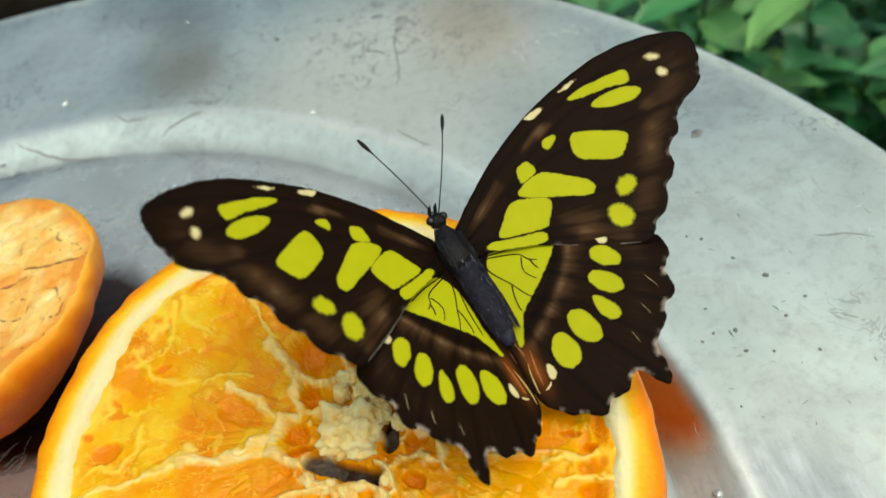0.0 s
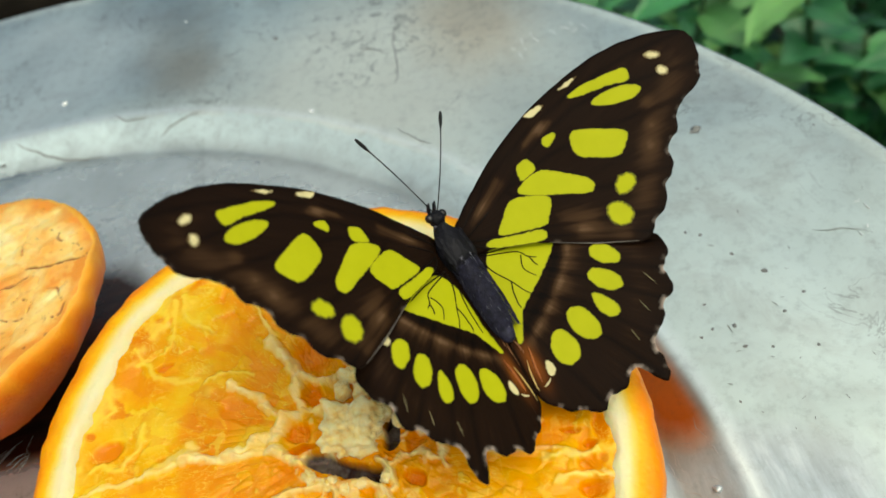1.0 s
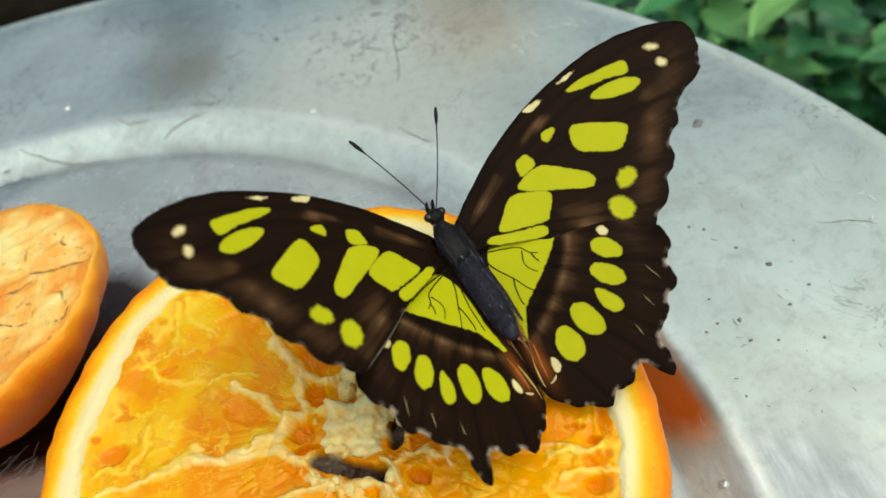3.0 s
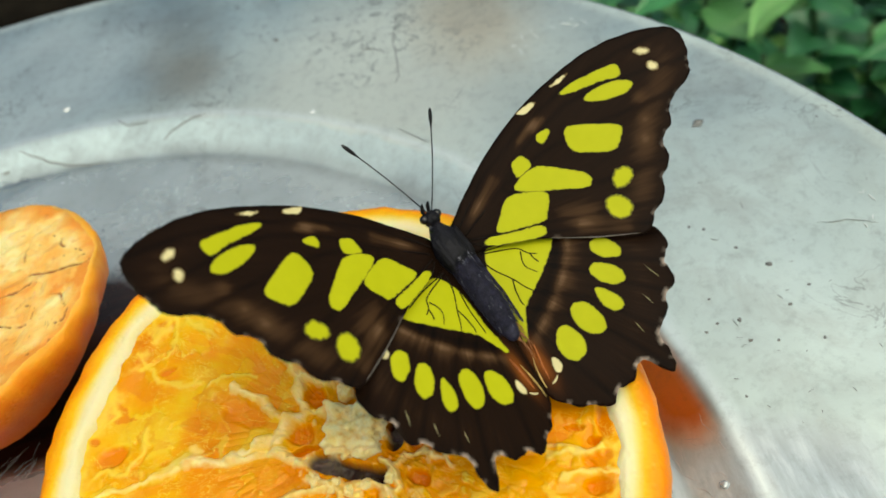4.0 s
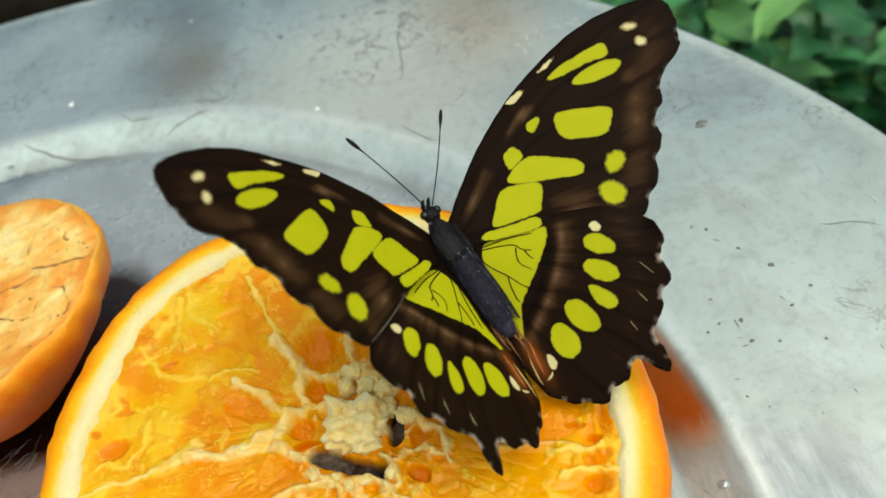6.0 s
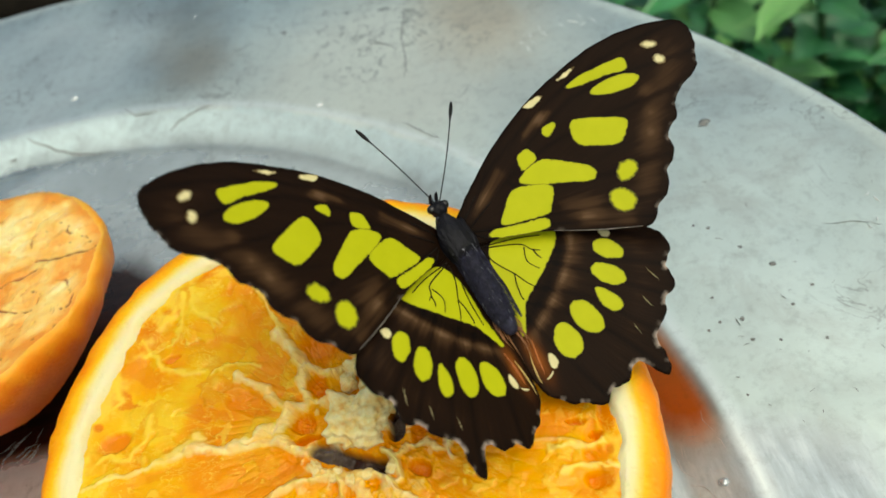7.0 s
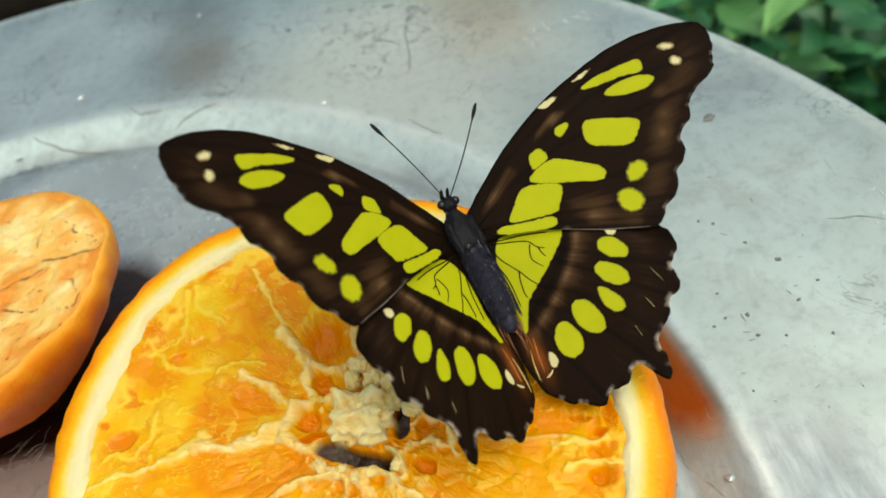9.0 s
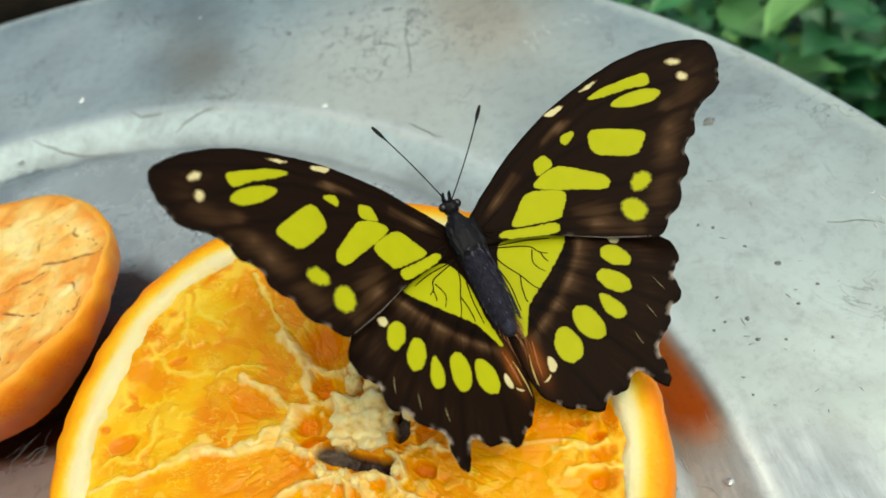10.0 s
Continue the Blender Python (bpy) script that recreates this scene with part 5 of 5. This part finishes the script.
def bodies():
    # abdomen, with its rings
    prof, n = [], 90
    for i in range(n + 1):
        t = i / n
        r = 1.95 * (math.sin(math.pi * min(1, 0.22 + 0.50 * t)) ** 0.8) * (1 - 0.55 * max(0, (t - 0.55) / 0.45) ** 2)
        r *= 1 - 0.05 * (0.5 + 0.5 * math.cos(t * 7 * 2 * math.pi)) ** 6
        if t > 0.94:
            r *= math.sqrt(max(0.0, 1 - ((t - 0.94) / 0.062) ** 2))
        prof.append((max(r, 0.0) * MM if i < n else 0.0, t * 13.2 * MM))
    prof[0] = (0.0, prof[0][1])

    def furry(r, z, a):
        k = noise.noise(Vector((math.cos(a) * 4, math.sin(a) * 4, z * 900)))
        return 0.00004 * k, 0.0
    ab = part("abdomen", lathe(prof, 40, furry), FUR, butterfly, "blue-black furry abdomen")
    ab.matrix_basis = pose(-0.0028, 0, 0.0011, 0, -94, 0)
    bm = lump((0.0047, 0.0026, 0.0022), 0.08, 4.0, 5, 0.03)
    for v in bm.verts:
        v.co.y *= 1 - 0.42 * max(0.0, v.co.x / 0.0047) - 0.12 * max(0.0, -v.co.x / 0.0047)
    th = part("thorax", bm, BLACK_FUR, butterfly, "black furry thorax")
    th.location = (-0.0006, 0, 0.0007)
    for s in (1, -1):
        bm = lump((0.0030, 0.0009, 0.0010), 0.2, 6.0 + s, 4, 0.15)
        tg = part("shoulder_tuft", bm, BLACK_FUR, butterfly)
        tg.location = (-0.0008, s * 0.0016, 0.0014)
    hd = part("head", lump((0.0012, 0.0012, 0.0012), 0.15, 8.0, 4, 0.1), BLACK_FUR, butterfly)
    hd.location = (0.0044, 0, 0.0014)
    for s in (1, -1):
        bm = bmesh.new()
        bmesh.ops.create_uvsphere(bm, u_segments=24, v_segments=16, radius=0.00066)
        ey = part("eye", bm, EYE, hd, "round glossy black eye")
        ey.location = (0.0003, s * 0.0011, 0.0002)
        line = [(0.0008, s * 0.0004, -0.0003), (0.0014, s * 0.0005, 0.0000), (0.0019, s * 0.0005, 0.0007), (0.0021, s * 0.0005, 0.0013)]
        part("palp", tube(bmesh.new(), line, [0.0002, 0.0003, 0.00026, 0.00008], 8), BLACK_FUR, hd, "dark hairy palp")
    # tawny hairs at the inner wing margins
    bm = bmesh.new()
    rnd = random.Random(5)
    for _ in range(36):
        s = rnd.choice((1, -1))
        x0 = rnd.uniform(-12.5, -15.5)
        y0 = s * rnd.uniform(0.2, 1.6)
        l = rnd.uniform(2.0, 5.0)
        tube(bm, [(x0 * MM, y0 * MM, -0.0002), ((x0 - l * 0.5) * MM, (y0 + s * 0.3) * MM, 0.0001), ((x0 - l) * MM, (y0 + s * rnd.uniform(-0.3, 0.5)) * MM, -0.0003)], [0.00007, 0.00005, 0.00001], 3)
    part("hair_tuft", bm, TAWNY, butterfly, "tawny hairs along the inner wing edges")
    # fur over the thorax and the abdomen, with paler hairs in it
    coats = {"dark": bmesh.new(), "abdomen": bmesh.new(), "pale": bmesh.new()}
    for _ in range(3000):
        t = rnd.random()
        x0 = 4.0 - 18.0 * t
        rad = 2.1 * math.sin(math.pi * min(0.95, 0.12 + 0.55 * t)) + 0.02
        broad = 1.0 + 0.25 * math.exp(-((x0 + 0.8) / 3.0) ** 2)
        a = rnd.uniform(-0.1, math.pi + 0.1)
        p = Vector((x0, broad * rad * math.cos(a), 1.0 + rad * math.sin(a) * 0.95))
        d = Vector((-0.55, 0.16 * math.cos(a), 0.16 * math.sin(a))) * rnd.uniform(0.6, 1.2)
        stripe = t < 0.42 and abs(abs(p.y) - 0.75) < 0.14
        coat = coats["pale" if (stripe and rnd.random() < 0.6) or rnd.random() < 0.025 else "dark" if t < 0.4 else "abdomen"]
        tube(coat, [p * MM, (p + d * 0.5) * MM, (p + d + Vector((-0.1, 0, -0.1))) * MM], [0.00004, 0.00003, 0.000008], 3)
    for key, material, label in (("dark", BLACK_FUR, "short black fur on the thorax"), ("abdomen", FUR, "short blue-black fur"), ("pale", PALE_HAIR, "scattered pale grey-blue hairs")):
        tagged(part("fur", coats[key], material, butterfly, label), kind="stuff")
    # legs, folded down on to the fruit
    for s in (1, -1):
        for x0, x1 in ((1.8, 4.2), (-0.6, -1.8)):
            foot = Vector((x1 - 5.0, s * 3.4 - 3.4, -11.2))
            line = [(x0, s * 1.2, -0.2), (x0 + 0.4, s * 2.8, -0.4), ((x0 + foot.x) / 2, (s * 3.4 + foot.y) / 2, -5.4), tuple(foot), (foot.x + 0.5, foot.y + s * 0.5, -11.8)]
            part("leg", tube(bmesh.new(), [Vector(q) * MM for q in line], [0.0003, 0.00028, 0.0002, 0.00014, 0.0001], 6), HORN, butterfly, "thin dark leg")


bodies()


def antenna(tip):
    root = Vector((0, 0, 0))
    end = Vector(tip) * MM
    bow = end.cross(Vector((0, 0, 1))).normalized() * 0.0006
    line, radii = [], []
    for k in range(25):
        t = k / 24
        line.append(root.lerp(end, t) + bow * math.sin(math.pi * t) * 0.4)
        radii.append(0.00009 if t < 0.82 else 0.00009 + 0.00021 * math.sin(math.pi * min(1, (t - 0.82) / 0.2)))
    return part("antenna", tube(bmesh.new(), line, radii, 8), HORN, butterfly, "thin black antenna with a clubbed tip")


ANTENNA_L, ANTENNA_R = (12.8, 6.4, 4.0), (12.4, -7.2, 4.0)
antenna_left, antenna_right = antenna(ANTENNA_L), antenna(ANTENNA_R)

# ---- shrubs behind the platter ----
LEAF_MESHES = []


def leaf_mesh(length, width, fold, seed):
    bm = bmesh.new()
    rows_n, cols = 9, 4
    grid = []
    for i in range(rows_n + 1):
        t = i / rows_n
        w = width * (math.sin(math.pi * t ** 0.75) ** 0.9 if 0 < t < 1 else 0.02)
        line = []
        for j in range(-cols, cols + 1):
            u = j / cols
            edge = 1 + (0.06 * math.sin(i * 2.4 + seed) if abs(j) == cols else 0)
            line.append(bm.verts.new((u * w * edge, t * length, fold * abs(u) * w - 0.25 * length * t * t + 0.02 * length * math.sin(5 * t + u * 3 + seed))))
        grid.append(line)
    for a, b in zip(grid, grid[1:]):
        for j in range(2 * cols):
            bm.faces.new((a[j], a[j + 1], b[j + 1], b[j]))
    mesh = bpy.data.meshes.new("leaf")
    bm.normal_update()
    bm.to_mesh(mesh)
    bm.free()
    mesh.materials.append(LEAF)
    mesh.polygons.foreach_set("use_smooth", [True] * len(mesh.polygons))
    return mesh


for k in range(5):
    LEAF_MESHES.append(leaf_mesh(0.022 + 0.004 * k, 0.0076 + 0.0017 * (k % 3), 0.35, k * 1.3))


def shrub(x, y, top, seed):
    rnd = random.Random(seed)
    plant = new("shrub")
    plant.location = (x, y, -0.76)
    tagged(plant, "leafy green shrub with oval leaves growing behind the platter", "shrub", "shrubs behind the platter")
    tall = top + 0.76
    for s in range(6):
        a = rnd.uniform(0, 6.28)
        lean = rnd.uniform(0.02, 0.16)
        line = [Vector((lean * t * t * math.cos(a), lean * t * t * math.sin(a), tall * t * rnd.uniform(0.97, 1.0))) for t in (0, 0.2, 0.4, 0.6, 0.8, 1.0)]
        part("stem", tube(bmesh.new(), line, [0.005, 0.0045, 0.004, 0.0033, 0.0026, 0.0014], 7), STEM, plant)
        for k in range(30):
            t = 0.66 + 0.34 * (k + rnd.random()) / 30
            i = min(int(t * 5), 4)
            p = line[i].lerp(line[i + 1], t * 5 - i)
            leaf = new("leaf", rnd.choice(LEAF_MESHES))
            leaf.parent = plant
            q = rnd.uniform(0.8, 1.35)
            leaf.matrix_basis = Matrix.Translation(p) @ pose(0, 0, 0, rnd.uniform(-5, 35), rnd.uniform(-22, 22), k * 137.5 + rnd.uniform(-25, 25)) @ Matrix.Diagonal((q, q, q, 1))


for k, (x, y, top) in enumerate(((0.20, 0.34, -0.16), (0.28, 0.30, -0.16), (0.16, 0.42, -0.12), (0.30, 0.38, -0.10), (0.44, 0.42, -0.12), (0.24, 0.55, -0.18), (0.40, 0.56, -0.16), (0.56, 0.54, -0.16), (0.12, 0.62, -0.26), (0.32, 0.72, -0.24), (0.52, 0.72, -0.22), (0.66, 0.40, -0.14), (0.38, 0.26, -0.16), (0.52, 0.28, -0.14))):
    shrub(x, y, top, 40 + k)


# ---- what moves ----
def motions():
    walk(butterfly, [
        (0, pose(0.00092, 0.07690, 0.03951, 18.20, -24.42, 109.72)),
        (0.5, pose(0.00097, 0.07677, 0.03974, 17.33, -25.17, 109.88)),
        (1, pose(0.00095, 0.07698, 0.03952, 16.54, -24.85, 109.84)),
        (1.5, pose(0.00091, 0.07679, 0.03969, 16.51, -25.07, 110.13)),
        (2, pose(0.00085, 0.07664, 0.03987, 16.06, -25.63, 110.54)),
        (2.5, pose(0.00083, 0.07667, 0.03989, 14.89, -25.56, 110.71)),
        (4, pose(0.00052, 0.07577, 0.04085, 12.81, -25.84, 113.11)),
        (4.5, pose(-0.00001, 0.07624, 0.04023, 14.92, -26.18, 114.22)),
        (5, pose(0.00041, 0.07604, 0.04050, 12.90, -25.54, 112.50)),
        (5.5, pose(-0.00013, 0.07632, 0.04034, 19.50, -25.80, 113.28)),
        (7, pose(0.00053, 0.07660, 0.04022, 15.26, -25.63, 109.76)),
        (7.5, pose(0.00073, 0.07666, 0.04021, 12.71, -25.40, 108.93)),
        (8, pose(0.00087, 0.07783, 0.03893, 13.71, -22.57, 106.70)),
        (8.5, pose(0.00125, 0.07789, 0.03875, 12.47, -21.14, 104.73)),
        (9, pose(0.00125, 0.07771, 0.03902, 13.43, -23.33, 103.91)),
        (9.5, pose(0.00163, 0.07748, 0.03937, 11.17, -23.28, 102.89)),
        (10, pose(0.00150, 0.07776, 0.03926, 11.15, -22.83, 102.64)),
    ])
    walk(fore_left, [
        (0, pose(0.0000, 0.0013, 0.0000, 21.75, -0.80, -3.39)),
        (0.5, pose(0.0000, 0.0013, 0.0000, 21.07, -0.91, -3.52)),
        (1, pose(0.0000, 0.0013, 0.0000, 21.84, -1.28, -3.20)),
        (1.5, pose(0.0000, 0.0013, 0.0000, 21.53, -1.26, -3.09)),
        (2, pose(0.0000, 0.0013, 0.0000, 21.69, -0.78, -3.44)),
        (2.5, pose(0.0000, 0.0013, 0.0000, 22.71, -0.87, -3.46)),
        (3.8, pose(0.0000, 0.0013, 0.0000, 22.15, -1.07, -3.40)),
        (4, pose(0.0000, 0.0013, 0.0000, 19.91, -1.82, -3.14)),
        (4.2, pose(0.0000, 0.0013, 0.0000, 20.44, -1.75, -3.40)),
        (4.5, pose(0.0000, 0.0013, 0.0000, 25.19, -0.87, -5.73)),
        (4.8, pose(0.0000, 0.0013, 0.0000, 19.97, -1.87, -5.59)),
        (5, pose(0.0000, 0.0013, 0.0000, 14.73, -2.85, -5.31)),
        (5.3, pose(0.0000, 0.0013, 0.0000, 20.84, -2.37, -6.59)),
        (5.5, pose(0.0000, 0.0013, 0.0000, 27.43, -1.58, -7.90)),
        (6.8, pose(0.0000, 0.0013, 0.0000, 25.08, -1.82, -6.94)),
        (7, pose(0.0000, 0.0013, 0.0000, 23.38, -1.95, -6.24)),
        (7.5, pose(0.0000, 0.0013, 0.0000, 21.60, -1.54, -5.38)),
        (7.8, pose(0.0000, 0.0013, 0.0000, 29.14, -0.24, -6.62)),
        (8, pose(0.0000, 0.0013, 0.0000, 30.46, 0.02, -6.81)),
        (8.5, pose(0.0000, 0.0013, 0.0000, 24.58, 0.00, -5.66)),
        (8.7, pose(0.0000, 0.0013, 0.0000, 26.77, 0.15, -5.71)),
        (8.8, pose(0.0000, 0.0013, 0.0000, 31.15, 0.44, -5.81)),
        (8.9, pose(0.0000, 0.0013, 0.0000, 31.79, 0.48, -5.83)),
        (9, pose(0.0000, 0.0013, 0.0000, 31.02, 0.43, -5.81)),
        (9.5, pose(0.0000, 0.0013, 0.0000, 23.65, -0.23, -4.71)),
        (10, pose(0.0000, 0.0013, 0.0000, 28.81, 0.70, -4.03)),
    ])
    walk(fore_right, [
        (0, pose(0.0000, -0.0013, 0.0000, -38.51, -1.40, -5.38)),
        (0.5, pose(0.0000, -0.0013, 0.0000, -36.92, -1.91, -5.50)),
        (1, pose(0.0000, -0.0013, 0.0000, -36.85, -1.92, -5.75)),
        (1.5, pose(0.0000, -0.0013, 0.0000, -36.24, -1.51, -6.02)),
        (2, pose(0.0000, -0.0013, 0.0000, -35.94, -1.18, -6.65)),
        (2.5, pose(0.0000, -0.0013, 0.0000, -34.89, -1.53, -6.66)),
        (3.8, pose(0.0000, -0.0013, 0.0000, -33.59, -1.38, -6.68)),
        (4, pose(0.0000, -0.0013, 0.0000, -28.41, -0.79, -6.69)),
        (4.2, pose(0.0000, -0.0013, 0.0000, -29.12, -0.90, -6.45)),
        (4.5, pose(0.0000, -0.0013, 0.0000, -35.59, -1.68, -4.21)),
        (4.8, pose(0.0000, -0.0013, 0.0000, -30.13, -0.64, -4.77)),
        (5, pose(0.0000, -0.0013, 0.0000, -24.69, 0.49, -5.17)),
        (5.3, pose(0.0000, -0.0013, 0.0000, -34.00, -0.42, -4.05)),
        (5.5, pose(0.0000, -0.0013, 0.0000, -44.12, -0.98, -2.69)),
        (6.8, pose(0.0000, -0.0013, 0.0000, -37.21, 0.07, -3.86)),
        (7, pose(0.0000, -0.0013, 0.0000, -32.23, 0.99, -4.57)),
        (7.5, pose(0.0000, -0.0013, 0.0000, -26.51, 1.65, -5.07)),
        (7.8, pose(0.0000, -0.0013, 0.0000, -32.22, 2.47, -4.27)),
        (8, pose(0.0000, -0.0013, 0.0000, -33.22, 2.63, -4.15)),
        (8.5, pose(0.0000, -0.0013, 0.0000, -26.08, 4.13, -5.32)),
        (8.7, pose(0.0000, -0.0013, 0.0000, -27.66, 3.97, -5.05)),
        (8.8, pose(0.0000, -0.0013, 0.0000, -30.87, 3.64, -4.50)),
        (8.9, pose(0.0000, -0.0013, 0.0000, -32.16, 3.50, -4.27)),
        (9, pose(0.0000, -0.0013, 0.0000, -31.71, 3.55, -4.35)),
        (9.5, pose(0.0000, -0.0013, 0.0000, -22.05, 3.88, -5.01)),
        (10, pose(0.0000, -0.0013, 0.0000, -25.12, 3.83, -4.54)),
    ])
    walk(hind_left, [
        (0, pose(-0.0034, 0.0013, 0.0000, 20.16, 1.63, -2.97)),
        (0.5, pose(-0.0034, 0.0013, 0.0000, 18.88, 1.15, -2.80)),
        (1, pose(-0.0034, 0.0013, 0.0000, 19.64, 0.97, -2.59)),
        (1.5, pose(-0.0034, 0.0013, 0.0000, 19.46, 1.32, -2.79)),
        (2, pose(-0.0034, 0.0013, 0.0000, 19.57, 1.37, -3.23)),
        (2.5, pose(-0.0034, 0.0013, 0.0000, 20.69, 1.44, -3.38)),
        (3.8, pose(-0.0034, 0.0013, 0.0000, 20.06, 1.50, -3.21)),
        (4, pose(-0.0034, 0.0013, 0.0000, 17.51, 1.79, -2.55)),
        (4.2, pose(-0.0034, 0.0013, 0.0000, 18.09, 1.75, -2.61)),
        (4.5, pose(-0.0034, 0.0013, 0.0000, 23.33, 1.43, -3.18)),
        (4.8, pose(-0.0034, 0.0013, 0.0000, 16.97, 0.42, -2.37)),
        (5, pose(-0.0034, 0.0013, 0.0000, 10.58, -0.38, -1.38)),
        (5.3, pose(-0.0034, 0.0013, 0.0000, 17.97, -0.51, -2.60)),
        (5.5, pose(-0.0034, 0.0013, 0.0000, 25.98, -0.29, -3.97)),
        (6.8, pose(-0.0034, 0.0013, 0.0000, 23.17, -0.31, -3.34)),
        (7, pose(-0.0034, 0.0013, 0.0000, 21.13, -0.28, -2.88)),
        (7.5, pose(-0.0034, 0.0013, 0.0000, 18.64, -0.70, -1.68)),
        (7.8, pose(-0.0034, 0.0013, 0.0000, 27.44, 0.06, -2.75)),
        (8, pose(-0.0034, 0.0013, 0.0000, 28.99, 0.23, -2.91)),
        (8.5, pose(-0.0034, 0.0013, 0.0000, 22.43, -0.07, -1.88)),
        (8.7, pose(-0.0034, 0.0013, 0.0000, 24.84, 0.14, -2.08)),
        (8.8, pose(-0.0034, 0.0013, 0.0000, 29.65, 0.57, -2.49)),
        (8.9, pose(-0.0034, 0.0013, 0.0000, 30.36, 0.64, -2.55)),
        (9, pose(-0.0034, 0.0013, 0.0000, 29.51, 0.56, -2.48)),
        (9.5, pose(-0.0034, 0.0013, 0.0000, 19.83, 1.04, -1.15)),
        (10, pose(-0.0034, 0.0013, 0.0000, 26.88, 0.31, -1.51)),
    ])
    walk(hind_right, [
        (0, pose(-0.0034, -0.0013, 0.0000, -41.14, -0.71, -2.26)),
        (0.5, pose(-0.0034, -0.0013, 0.0000, -39.46, -0.92, -2.57)),
        (1, pose(-0.0034, -0.0013, 0.0000, -37.21, -0.61, -2.87)),
        (1.5, pose(-0.0034, -0.0013, 0.0000, -39.06, -2.00, -1.88)),
        (2, pose(-0.0034, -0.0013, 0.0000, -44.31, -3.88, -0.46)),
        (2.5, pose(-0.0034, -0.0013, 0.0000, -41.38, -3.98, -0.83)),
        (3.8, pose(-0.0034, -0.0013, 0.0000, -38.86, -4.07, -0.87)),
        (4, pose(-0.0034, -0.0013, 0.0000, -28.78, -4.43, -1.14)),
        (4.2, pose(-0.0034, -0.0013, 0.0000, -30.18, -4.44, -1.07)),
        (4.5, pose(-0.0034, -0.0013, 0.0000, -42.72, -4.52, -0.45)),
        (4.8, pose(-0.0034, -0.0013, 0.0000, -33.15, -4.34, -1.30)),
        (5, pose(-0.0034, -0.0013, 0.0000, -23.58, -4.00, -2.10)),
        (5.3, pose(-0.0034, -0.0013, 0.0000, -37.31, -4.02, -1.26)),
        (5.5, pose(-0.0034, -0.0013, 0.0000, -52.17, -3.88, -0.46)),
        (6.8, pose(-0.0034, -0.0013, 0.0000, -38.59, -3.47, -1.01)),
        (7, pose(-0.0034, -0.0013, 0.0000, -28.76, -3.15, -1.32)),
        (7.5, pose(-0.0034, -0.0013, 0.0000, -24.78, -2.70, -2.06)),
        (7.8, pose(-0.0034, -0.0013, 0.0000, -34.22, -2.57, -1.32)),
        (8, pose(-0.0034, -0.0013, 0.0000, -35.89, -2.53, -1.20)),
        (8.5, pose(-0.0034, -0.0013, 0.0000, -26.42, -2.22, -1.21)),
        (8.7, pose(-0.0034, -0.0013, 0.0000, -29.32, -2.38, -0.84)),
        (8.8, pose(-0.0034, -0.0013, 0.0000, -35.21, -2.70, -0.10)),
        (8.9, pose(-0.0034, -0.0013, 0.0000, -37.59, -2.84, 0.20)),
        (9, pose(-0.0034, -0.0013, 0.0000, -36.76, -2.79, 0.10)),
        (9.5, pose(-0.0034, -0.0013, 0.0000, -21.88, -3.22, -0.90)),
        (10, pose(-0.0034, -0.0013, 0.0000, -26.44, -2.56, -0.56)),
    ])
    left, right = (0.0052, 0.0004, 0.0022), (0.0052, -0.0004, 0.0022)
    walk(antenna_left, [(0, pose(*left)), (4.5, pose(*left)), (4.6, pose(*left, 0, 62, 12)), (4.9, pose(*left, 0, 66, 14)), (5.0, pose(*left, 0, 3, 4)), (5.5, pose(*left, 0, 0, 3)), (7, pose(*left)), (10, pose(*left))])
    walk(antenna_right, [(0, pose(*right)), (2.5, pose(*right)), (4.5, pose(*right, 0, 0, -3)), (4.7, pose(*right, 0, 22, -5)), (4.8, pose(*right, 0, 55, -8)), (4.9, pose(*right, 0, 22, -9)), (5.0, pose(*right, 0, 13, -7)), (5.2, pose(*right, 0, 4, -7)),
                         (5.5, pose(*right, 0, 1, -7)), (7, pose(*right, 0, 0, -5)), (7.5, pose(*right, 0, 2, -7)), (8, pose(*right, 0, 3, -8.5)), (10, pose(*right, 0, 2, -10))])


motions()
